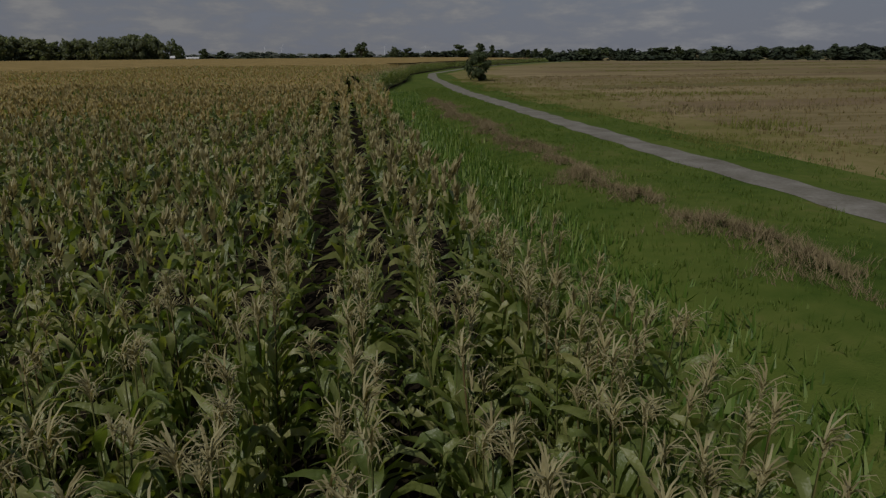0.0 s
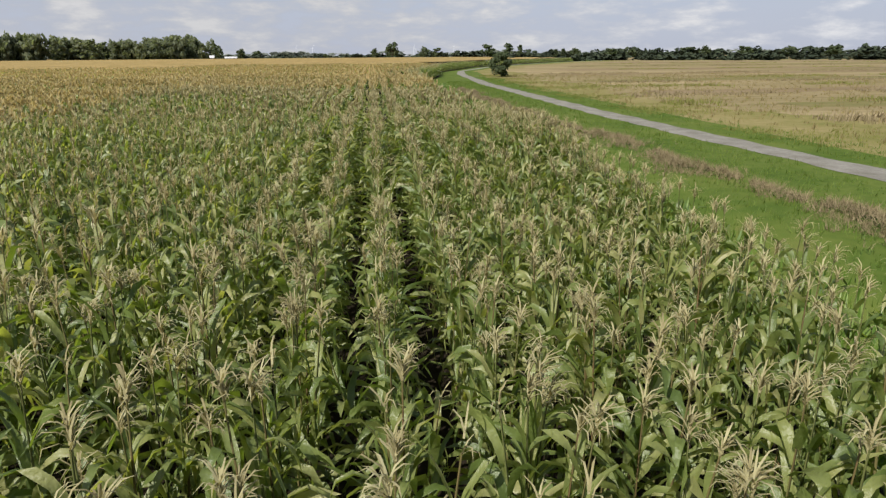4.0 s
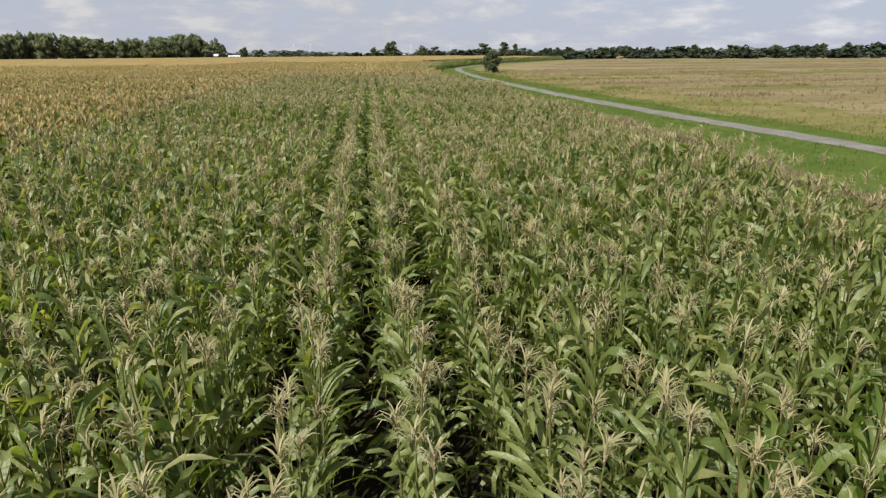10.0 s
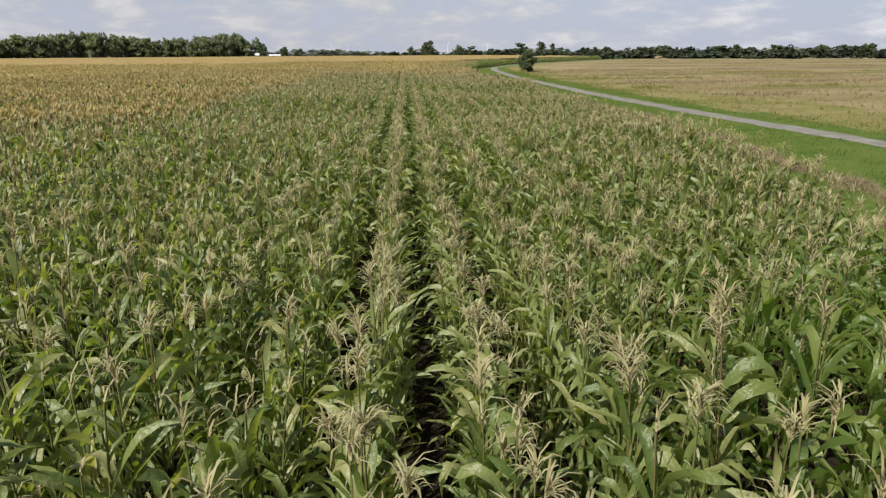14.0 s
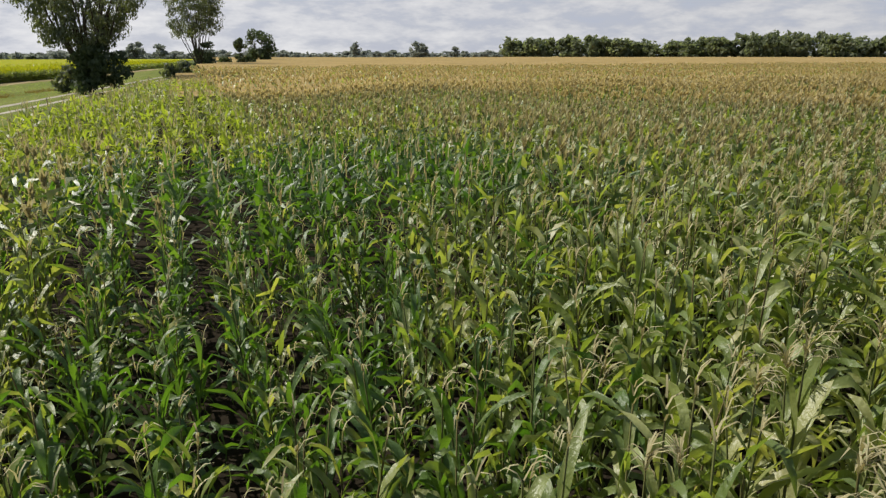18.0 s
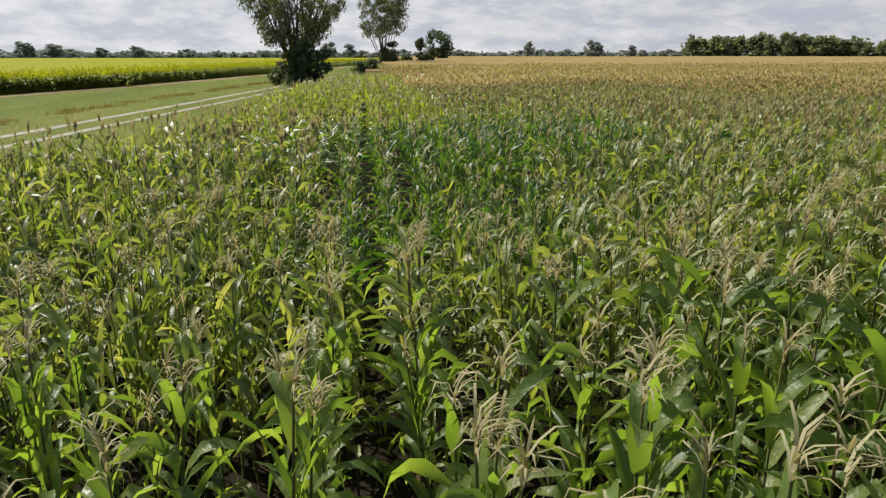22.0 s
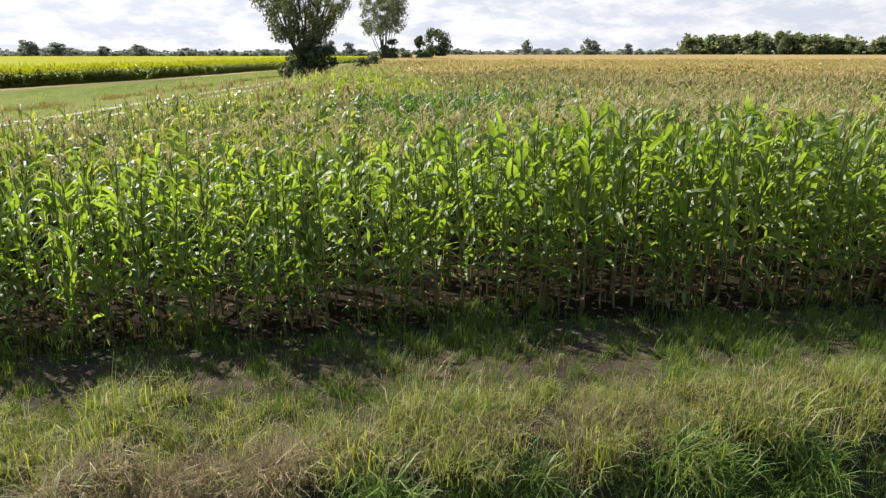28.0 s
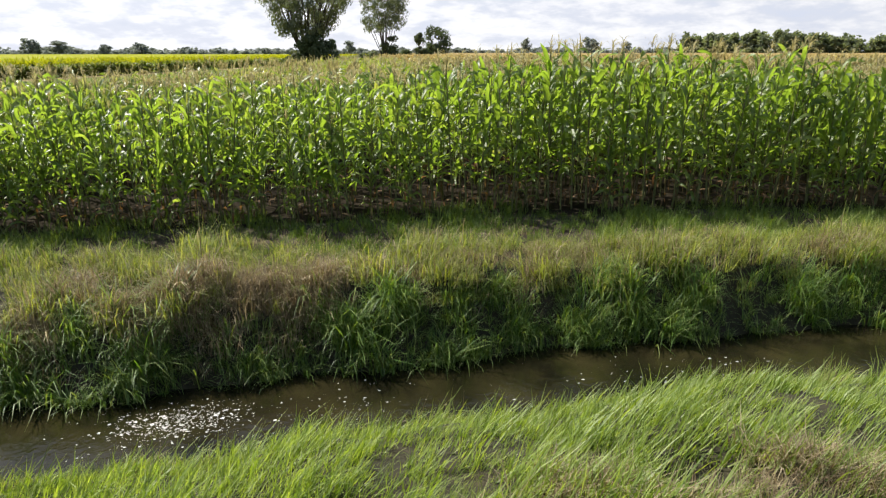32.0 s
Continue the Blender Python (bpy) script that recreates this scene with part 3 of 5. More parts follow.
WIND = radians(40)      # the tassels nod before a light wind
CORN = [M_LEAF, M_DRYLEAF, M_STALK, M_TASSEL]
EDGE_CORN = [M_LEAFEDGE, M_DRYLEAF, M_STALK, M_TASSEL]
FULL = [join(plant_parts(s, leaves=12, segs=3, low=0.4, dry=0, tassels=17, twidth=0.016, width=0.078, upright=0.4)) for s in range(16)]
FULLNEAR = [join(plant_parts(10 + s, leaves=13, segs=5, low=0.35, dry=0, tassels=22, tseg=3, twidth=0.0115, width=0.066, fold=0.3, upright=0.45)) for s in range(18)]
DEEP = [join(plant_parts(30 + s, leaves=13, segs=5, low=0.3, dry=1, tassels=16, tseg=3, twidth=0.011, width=0.066, top_leaf=1.72, upright=0.5, fold=0.3)) for s in range(12)]
GREEN = [join(plant_parts(50 + s, leaves=12, segs=3, low=0.4, dry=0, tassels=5, twidth=0.014, width=0.07, upright=0.4)) for s in range(12)]
GREENNEAR = [join(plant_parts(60 + s, leaves=13, segs=5, low=0.4, dry=0, tassels=5, tseg=3, twidth=0.011, width=0.06, fold=0.3, upright=0.45)) for s in range(14)]
MARGIN = [join(plant_parts(70 + s, leaves=18, segs=5, low=0.2, dry=1, tassels=10, tseg=3, twidth=0.011, width=0.068, top_leaf=1.76, upright=0.55, fold=0.3)) for s in range(12)]
MID = [join(plant_parts(100 + s, leaves=6, segs=2, low=1.0, tassels=14, tseg=1, twidth=0.06, dry=0, width=0.09, stalk=False)) for s in range(10)]
GOLD = [join(plant_parts(120 + s, leaves=4, segs=2, low=1.2, tassels=13, tseg=1, twidth=0.08, dry=0, width=0.085, stalk=False)) for s in range(8)]
FARP = [join([("leaf", 0, *leaf(random.Random(s), 1.6, 0.5, 0.1, 1.0 + s, 1.1, 1.4, 2)),
              ("tassel", 3, *tassel(random.Random(s), 1.8, 9, 1, 0.11))]) for s in range(6)]


def in_field(x, y, inset=0.0):
    return (x < edge(y) - inset) & (y > border(x) + inset)


def crop(kind, x, y):
    """Plants with a shared, slowly changing height."""
    wave = 1 + 0.045 * np.sin(x * 0.33 + 1.3 * np.sin(y * 0.21)) + 0.04 * np.sin(y * 0.47 + x * 0.11)
    tall = 1 + (0.2 * np.clip((y + 45.5) / 6.5, 0, 1) - 0.09) * np.clip((x + 5) / 3, 0, 1) * np.clip((-31 - y) / 3, 0, 1)
    return wave * tall * np.clip(rng.normal(1.0, 0.06, len(x)), 0.86, 1.09) * (1 - 0.16 * hollow(x, y))


def hollow(x, y):
    """A sunken, darker patch of the crop."""
    return np.exp(-((x + 9.6) / 3.4) ** 4 - ((y + 39.4) / 2.1) ** 4)


def few_tassels(x, y):
    """The taller green stand behind the hollow."""
    return np.exp(-((x + 16.0) / 4.6) ** 4 - ((y + 37.6) / 4.4) ** 4)


NEAR_X, NEAR_Y = -12.5, 11.0
px_, py_ = [], []
for x0, x1, y0, y1, along in ((NEAR_X, 6, HEADLAND, NEAR_Y, "y"), (NEAR_X, 6, -53, HEADLAND - 0.3, "x")):
    a, b = rows(x0, x1, y0, y1, 0.16, along)
    px_.append(a), py_.append(b)
nx, nyy = np.concatenate(px_), np.concatenate(py_)
keep = in_field(nx, nyy, 0.55)
nx, nyy = nx[keep], nyy[keep]
# stretches whose plants are built one by one further down
SINGLE = (nx > -6.4) & (nx < -3.9) & (nyy > -33.2) & (nyy < -29.4)
single_spots = np.stack([nx[SINGLE], nyy[SINGLE]], 1)
margin_spots, margin_x, margin_y = [], [], []
nx, nyy = nx[~SINGLE], nyy[~SINGLE]
# two rows that follow the field's margin
for inset in (0.12, 0.5):
    ey = np.arange(-53.0, NEAR_Y, 0.21)
    ey = ey + rng.uniform(-0.07, 0.07, len(ey))
    ex = edge(ey) - inset + rng.normal(0, 0.05, len(ey))
    alone = (ey > -46.5) & (ey < -34.5)
    margin_spots += list(zip(ex[alone], ey[alone]))
    margin_x.append(ex[~alone]), margin_y.append(ey[~alone])
margin_x, margin_y = np.concatenate(margin_x), np.concatenate(margin_y)


ROW_SHARE = rng.choice([0.6, 0.75, 0.9, 1.0, 1.0], 200)


def along_way(y):
    """The line down the middle of the rows that stand finest."""
    return np.interp(y, [-38, -10, 5], [-5.5, -2.0, 0.2])


def bare_topped(x, y):
    """Where the plants carry few tassels: it differs from row to row, and most in the hollow."""
    line = np.where(y < HEADLAND, np.round(y / 0.75) + 90, np.round((x - 0.2) / 0.75) + 30).astype(int) % 200
    f = 0.12 * np.sin(x * 0.45 + 2 * np.sin(y * 0.31)) + 0.12 * np.sin(y * 0.6 + 1.4 * np.sin(x * 0.5))
    share = ROW_SHARE[line] + f - 0.42 * np.clip((-28 - y) / 4, 0, 1) * np.clip(np.maximum(-6.2 - x, (-35 - y) / 2), 0, 1) - hollow(x, y) - few_tassels(x, y) - 0.2 * np.clip((-7.0 - x) / 2, 0, 1) * np.clip((-30 - y) / 3, 0, 1) - 0.3 * np.clip((along_way(y) - x - 2.5) / 3, 0, 1) - 0.25 * np.clip((-41.5 - y) / 2, 0, 1)
    return rng.random(len(x)) > share


# plants of the hollow stand thinner
keep = rng.random(len(nx)) > 0.12 * hollow(nx, nyy)
nx, nyy = nx[keep], nyy[keep]
bare = bare_topped(nx, nyy)
for who, kinds, mats, text in ((margin_y < -31, MARGIN, EDGE_CORN, "broad-leaved green corn along the field's margin"),
                               (margin_y >= -31, FULLNEAR, CORN, "ripening corn along the field's margin above the ditch")):
    x, y = margin_x[who], margin_y[who]
    scatter("corn_plants", kinds, x, y, ground_z(x, y), crop("margin", x, y), 0.06, mats, text, "corn", facing=WIND)
low_y = np.r_[rng.uniform(-50, -41.5, 46), rng.uniform(-41.5, -34, 16)]
low_x = edge(low_y) + rng.uniform(-0.1, 0.3, len(low_y)) * np.clip((-39 - low_y) / 3, 0.3, 1)
scatter("corn_plants", MARGIN, low_x, low_y, ground_z(low_x, low_y), rng.uniform(0.45, 0.75, len(low_x)), 0.12, EDGE_CORN, "stunted green corn at the foot of the field's margin", "corn", facing=0.2)
outer = (nx > edge(nyy) - 3.2) & (nyy < -30)
stays = ~outer | (rng.random(len(nx)) < 0.62)
nx, nyy, bare, outer = nx[stays], nyy[stays], bare[stays], outer[stays]
# the plants along the way carry finer leaves
close = abs(nx - along_way(nyy)) < 3.6
for who, kinds, text in ((~bare & ~outer & ~close, FULL, "rows of ripening corn with green leaves and tan tassels"),
                         (~bare & ~outer & close, FULLNEAR, "dense rows of ripening corn with green leaves and nodding tan tassels"),
                         (outer, DEEP, "corn behind the margin, leafy down to the ground")):
    scatter("corn_plants", kinds, nx[who], nyy[who], ground_z(nx[who], nyy[who]), crop("near", nx[who], nyy[who]), 0.05, EDGE_CORN if kinds is DEEP else CORN, text, "corn", facing=WIND)
bare &= ~outer
# plants of the hollow that take the leaf with shade in its colour
lush = bare & (rng.random(len(nx)) < 0.85 * np.maximum(hollow(nx, nyy), few_tassels(nx, nyy)))
for who, leaf_mat, text in ((bare & ~lush, M_LEAF, "green corn plants with hardly any tassels"), (lush, M_LEAFSHADE, "lush dark green corn plants in a field hollow, shade painted into the leaves")):
    for kinds, some in ((GREENNEAR, who & close), (GREEN, who & ~close)):
        scatter("corn_plants", kinds, nx[some], nyy[some], ground_z(nx[some], nyy[some]), crop("near", nx[some], nyy[some]), 0.07,
                [leaf_mat, M_DRYLEAF, M_STALK, M_TASSEL], text, "corn", facing=WIND)
MIDL = [join(plant_parts(160 + s, leaves=8, segs=2, low=0.8, tassels=2, tseg=1, twidth=0.035, dry=0, width=0.085, stalk=False)) for s in range(8)]
MIDG = [join(plant_parts(140 + s, leaves=8, segs=2, low=0.8, tassels=7, tseg=1, twidth=0.035, dry=0, width=0.08, stalk=False)) for s in range(8)]
px_, py_ = [], []
for x0, x1, y0, y1, along in ((-40, NEAR_X, HEADLAND, 48, "y"), (NEAR_X, 6, NEAR_Y, 48, "y"), (-20, NEAR_X, -50, HEADLAND - 0.3, "x")):
    a, b = rows(x0, x1, y0, y1, 0.24, along)
    px_.append(a), py_.append(b)
ey = np.r_[np.arange(40, 190, 0.3), np.arange(190, 430, 0.7)]
SIDE = [join(plant_parts(180 + s, leaves=11, segs=2, low=0.2, tassels=3, tseg=1, twidth=0.04, dry=0, width=0.1, stalk=False)) for s in range(6)]
ex = np.concatenate([edge(ey) - k for k in (0.0, 0.4, 0.9)]) + rng.normal(0, 0.1, 3 * len(ey))
ey = np.tile(ey, 3) + rng.uniform(-0.15, 0.15, 3 * len(ey))
scatter("corn_plants", SIDE, ex, ey, 0 * ex, crop("side", ex, ey), 0.06, CORN, "green leafy side of the far corn field", "corn")
mx_, my_ = np.concatenate(px_), np.concatenate(py_)
keep = in_field(mx_, my_, 0.05)
mx_, my_ = mx_[keep], my_[keep]
ripe = ((mx_ < -13.3 - 19 * np.clip((-17 - my_) / 8, 0, 1)) & (my_ > HEADLAND)) | (my_ > 26)
# the stand behind takes the same leaf, darkened for its shaded side
lush = ~ripe & (rng.random(len(mx_)) < 1.2 * few_tassels(mx_, my_))
green = ~ripe & ~lush & ((my_ < -17) | (mx_ < -8)) & (rng.random(len(mx_)) < 0.4 + np.clip(3.5 - (my_ - border(mx_)), 0, 1))
for who, kinds, text in ((lush, MIDL, "lush dark green corn with hardly any tassels, shade painted into the leaves"), (green, MIDG, "green headland corn with thin tassels"),
                         (~ripe & ~green & ~lush, MID, "rows of corn further off with tan tassels above green leaves"),
                         (ripe, GOLD, "riper corn rows under a closed cover of golden-tan tassels")):
    scatter("corn_plants", kinds, mx_[who], my_[who], 0 * mx_[who], crop("mid", mx_[who], my_[who]), 0.06,
            [M_LEAFSHADE if kinds is MIDL else M_LEAF, M_DRYLEAF, M_STALK, M_GOLD if kinds is GOLD else M_TASSEL], text, "corn", facing=WIND)
mx_, my_ = rows(-62, -20, -50, HEADLAND - 0.3, 0.26, "x")
keep = in_field(mx_, my_, 0.05)
mx_, my_ = mx_[keep], my_[keep]
scatter("corn_plants", MIDL, mx_, my_, 0 * mx_, crop("mid", mx_, my_), 0.06, [M_LEAFY, M_DRYLEAF, M_STALK, M_TASSEL],
        "headland corn with few tassels, backlight painted into its yellow-green leaves", "corn")
px_, py_ = [], []
for x0, x1, y0, y1, along, gap in ((-110, -40, HEADLAND, 110, "y", 0.9), (-40, 20, 48, 150, "y", 0.9)):
    a, b = rows(x0, x1, y0, y1, gap, along)
    px_.append(a), py_.append(b)
fx_, fy_ = np.concatenate(px_), np.concatenate(py_)
keep = in_field(fx_, fy_, 0.1)
fx_, fy_ = fx_[keep], fy_[keep]
scatter("corn_plants", FARP, fx_, fy_, 0 * fx_, crop("far", fx_, fy_), 0.06, [M_LEAF, M_DRYLEAF, M_STALK, M_GOLD],
        "far corn rows that merge into a tan carpet of tassels", "corn")

# closed canopy of the far part of the field, with walls down to the soil
gx = np.unique(np.r_[-700, -600, -500, -420, -330, -250, -190, -150, np.arange(-120, 12, 4.0), np.arange(12, 140, 10)])
gy = np.unique(np.r_[np.arange(-60, 120, 4.0), np.arange(120, 430, 12), np.arange(430, 900, 40)])
CX, CY = np.meshgrid(gx, gy)
inside = (CX < edge(CY) - 0.5) & (CY > border(CX) + 0.5) & ((CX < -38) | (CY > 47))
CZ = np.where((CX > -130) & (CY < 160), 1.72, 2.0) + rng.normal(0, 0.03, CX.shape)
ci = np.arange(CX.size).reshape(CX.shape)
ok = inside[:-1, :-1] & inside[1:, :-1] & inside[:-1, 1:] & inside[1:, 1:]
cq = np.stack([ci[:-1, :-1], ci[:-1, 1:], ci[1:, 1:], ci[1:, :-1]], -1)[ok]
tagged(mesh_object("corn_canopy", np.stack([CX, CY, CZ], -1).reshape(-1, 3), cq, [M_CANOPY, M_GREENTOP], (CY[:-1, :-1][ok] < HEADLAND - 3).astype(int), smooth=True),
       "distant corn field seen as a tan and green carpet", "corn", kind="stuff")


# ---- trees ----
def tree_mesh(seed, height, width, blobs, clumps, size, trunk=0.22, aspect=1.0, slender=False, limbs=6, low=0.15, fan=False, blob=(0.11, 0.2)):
    """Trunk with limbs, and a crown of many small leaf clumps round uneven centres. Returns (wood, crown)."""
    r = np.random.default_rng(seed)
    ends = []
    wv, wf, base = [], [], 0

    def limb(a, b, r0, r1):
        nonlocal base
        a, b = np.array(a, float), np.array(b, float)
        d = (b - a) / np.linalg.norm(b - a)
        s = np.cross(d, (0.3, 0.8, 0.2))
        s /= np.linalg.norm(s)
        t = np.cross(d, s)
        ang = np.arange(6) * math.pi / 3
        ring = np.cos(ang)[:, None] * s + np.sin(ang)[:, None] * t
        mid = (a + b) / 2 + r.normal(0, 0.04, 3) * np.linalg.norm(b - a)
        wv.append(np.concatenate([a + ring * r0, mid + ring * (r0 + r1) / 2, b + ring * r1]))
        for k, i in product(range(2), range(6)):
            p, q = base + 6 * k + i, base + 6 * k + (i + 1) % 6
            wf.extend([(p, q, q + 6), (p, q + 6, p + 6)])
        base += 18

    fork = height * (0.04 if fan else low + 0.08)
    limb((0, 0, -0.2), (0, 0, fork), trunk, trunk * 0.8)
    for i in range(limbs):
        a = i * 6.283 / limbs + r.random()
        out = width / 2 * r.uniform(0.3, 0.7)
        top = (out * math.cos(a), out * math.sin(a), height * r.uniform(0.55, 0.85))
        limb((0, 0, fork * r.uniform(0.8, 1.0)), top, trunk * 0.5, trunk * 0.12)
        ends.append(top)
        for _ in range(2):
            k = r.uniform(0.4, 0.8)
            st = np.array(top) * k + np.array([0, 0, fork]) * (1 - k)
            limb(st, st + np.clip(r.normal(0, 1, 3), -1.2, 1.2) * [width * 0.09, width * 0.09, height * 0.05] + [0, 0, height * 0.12], trunk * 0.2, trunk * 0.06)
    cen = []
    for i in range(blobs):
        z = r.uniform(low + 0.12, 0.95)
        wide = np.interp(z, [0, 0.3, 0.55, 0.8, 1], [0.15, 0.5, 0.9, 1.0, 0.65]) if fan else math.sin(min(1, (z - low) / (1 - low)) ** 0.75 * math.pi * 0.93) ** 0.6
        a, d = r.random() * 6.283, r.random() ** (0.38 if fan else 0.5) * width / 2 * 0.78 * wide
        cen.append((d * math.cos(a), d * math.sin(a), z * height, width * r.uniform(*blob)))
    cen = np.array(cen)
    which = r.integers(0, blobs, clumps)
    dirs = r.normal(0, 1, (clumps, 3))
    dirs /= np.linalg.norm(dirs, axis=1)[:, None]
    rad = cen[which, 3] * r.uniform(0.55, 1.08, clumps)
    p = cen[which, :3] + dirs * rad[:, None] * [1, 1, 0.85 * aspect]
    p[:, 2] = np.maximum(p[:, 2], height * low * 0.6)
    n = dirs + r.normal(0, 0.5, dirs.shape)
    n /= np.linalg.norm(n, axis=1)[:, None]
    s = np.cross(n, (0.1, 0.2, 1))
    s /= np.linalg.norm(s, axis=1)[:, None] + 1e-6
    t = np.cross(n, s)
    sz = size * r.uniform(0.6, 1.4, clumps)[:, None]
    lng = 2.2 if slender else 1.2
    v = np.stack([p - s * sz * 0.5, p + t * sz * 0.5 * lng, p + s * sz * 0.5, p - t * sz * 0.5 * lng], 1).reshape(-1, 3)
    i = np.arange(clumps)[:, None] * 4
    f = np.concatenate([i + [0, 1, 2], i + [0, 2, 3]], 1).reshape(-1, 3)
    return (np.concatenate(wv), np.array(wf)), (v, f)


def part(name, ob, parent, label=""):
    ob.name = name
    ob.parent = parent
    if label:
        ob["label"] = label
    return ob


def tree(name, seed, x, y, label, mats=(M_BARK, M_FOLIAGE), group="", z=0.0, **shape):
    root = new(name)
    root.location = (x, y, z)
    wood, crown = tree_mesh(seed, **shape)
    part("trunk", mesh_object("trunk", *wood, [mats[0]]), root)
    part("crown", mesh_object("crown", *crown, [mats[1]]), root)
    return tagged(root, label, "tree", group)


tree("willow_tree", 1, -79.5, -48.3, "tall multi-stemmed willow with thin grey-green foliage beside the track", (M_BARK, M_WILLOW),
     height=17.0, width=16.5, blobs=190, clumps=20000, size=0.155, trunk=0.3, slender=True, limbs=20, low=0.16, fan=True, blob=(0.04, 0.075))
tree("willow_tree", 2, -160, -35.0, "slender open-crowned willow with bare twigs between the leaves", (M_BARK, M_WILLOW),
     height=19.0, width=15.5, blobs=160, clumps=14000, size=0.19, trunk=0.24, slender=True, limbs=16, low=0.3, fan=True, blob=(0.05, 0.09))


def shrub(name, seed, x, y, w, h, label, mat=M_FOLIAGE, clumps=1200, size=0.3, category="shrub"):
    return tree(name, seed, x, y, label, (M_BARK, mat), height=h, width=w, blobs=18, clumps=clumps, size=size, trunk=0.07, limbs=6, low=0.02)


shrub("shrub", 11, -77.2, -47.0, 6.5, 4.6, "dense dark bush round the foot of a willow", clumps=3500)
shrub("shrub", 12, -80.5, -50.5, 3.0, 3.2, "pale grey-green bush beside the track", M_WILLOW, clumps=1000)
shrub("shrub", 13, -160.5, -33.0, 6.0, 6.5, "dark bush round the foot of a willow", clumps=2500)
tree("tree", 14, -172, -24.5, "small round-topped dark tree in the hedge line", height=7.5, width=5.0, blobs=16, clumps=1800, size=0.4, trunk=0.15, low=0.1)
shrub("shrub", 15, -176, -28.5, 5.0, 3.0, "low dark bush in a hedge line")
shrub("shrub", 16, -185, -21.5, 6.0, 3.5, "low dark bush in a hedge line")
shrub("shrub", 17, -120, -40.5, 4.0, 2.2, "low dull-green bush at the field corner", M_WILLOW)
shrub("shrub", 18, -132, -38.5, 5.0, 2.4, "low dull-green bush at the field corner", M_WILLOW)
tree("tree", 19, -268, -8.3, "broad round oak with dense dark foliage", height=12.5, width=13.0, blobs=30, clumps=3500, size=0.6, trunk=0.4, low=0.06)
tree("tree", 20, 21.5, 104.0, "round bushy tree beside the far bend of the track", (M_BARK, M_FOLIAGE), height=4.0, width=4.8, blobs=26, clumps=3000, size=0.3, trunk=0.12, low=0.0)

# shared crowns for everything far off
KINDS = []
for k, (h, w, low) in enumerate(((14, 11, 0.08), (12, 12, 0.06), (15, 9, 0.08), (10, 10, 0.05), (17, 5, 0.04))):
    wood, crown = tree_mesh(200 + k, height=h, width=w, blobs=26, clumps=700, size=1.2, trunk=0.3, limbs=5, low=low)
    root = new("tree")
    part("trunk", mesh_object("trunk", *wood, [M_BARK]), root)
    part("crown", mesh_object("crown", *crown, [M_FOLIAGE]), root)
    KINDS.append((root, h, w, wood, crown))
CAM1, CAM2 = (-4.7, -28.3), (-3.0, -40.3)


def far_place(eye, azimuth, dist):
    a = radians(azimuth)
    return eye[0] + dist * math.sin(a), eye[1] + dist * math.cos(a)


def far_tree(eye, azimuth, dist, height, width, kind, label, stock=KINDS):
    root, h, w = stock[kind][:3]
    x, y = far_place(eye, azimuth, dist)
    ob = copy_thing(root, Matrix.Translation((x, y, 0)) @ pose(0, 0, 0, 0, 0, azimuth * 37 % 360))
    ob.scale = (width / w, width / w, height / h)
    return tagged(ob, label, "tree", "far trees")


DIST1 = 780
for azm, hp, wp, kind, lab in (
        (-12.28, 23, 20, 1, "lone dark round tree at the far field edge"), (-10.5, 17, 14, 3, "small dark tree by farm buildings"),
        (-9.2, 14, 14, 3, "small dark tree by farm buildings"), (-3.6, 9, 12, 3, "small distant dark round tree"),
        (0.46, 16, 18, 1, "distant tree beside a larger oak"), (2.03, 25, 28, 1, "large dark oak on the horizon"),
        (4.9, 18, 26, 1, "dark rounded tree on the horizon"), (5.9, 17, 20, 0, "dark rounded tree on the horizon"),
        (10.2, 22, 26, 0, "tall dark tree behind the track bend"), (12.0, 24, 18, 2, "sparse tall tree behind the track bend"),
        (13.0, 21, 12, 2, "narrow dark tree behind the track bend"), (16.0, 20, 9, 4, "slim dark poplar on the horizon"), (16.6, 21, 9, 4, "slim dark poplar on the horizon"),
        (17.6, 20, 22, 1, "dark round tree beyond the meadow"), (20.5, 20, 24, 0, "dark round tree beyond the meadow"), (22.2, 17, 22, 1, "dark round tree beyond the meadow"),
        (26.4, 21, 26, 0, "dark tall tree beyond the meadow"), (27.8, 22, 24, 1, "dark tall tree beyond the meadow"), (30.7, 22, 26, 0, "dark tall tree beyond the meadow"),
        (34.0, 20, 28, 1, "dark round tree beyond the meadow"), (36.8, 20, 28, 0, "dark round tree beyond the meadow")):
    hp = hp * (0.72 if azm > 14 else 1.0)
    far_tree(CAM1, azm, DIST1, hp * DIST1 / 1100, wp * DIST1 / 1100, kind, lab)
DIST2 = 470
# the same crowns again, with haze put into their leaf colour
HAZY = []
for k, (_, h, w, wood, crown) in enumerate(KINDS):
    root = new("tree")
    part("trunk", mesh_object("trunk", *wood, [M_BARK]), root)
    part("crown", mesh_object("crown", *crown, [M_FARHAZE]), root)
    HAZY.append((root, h, w))
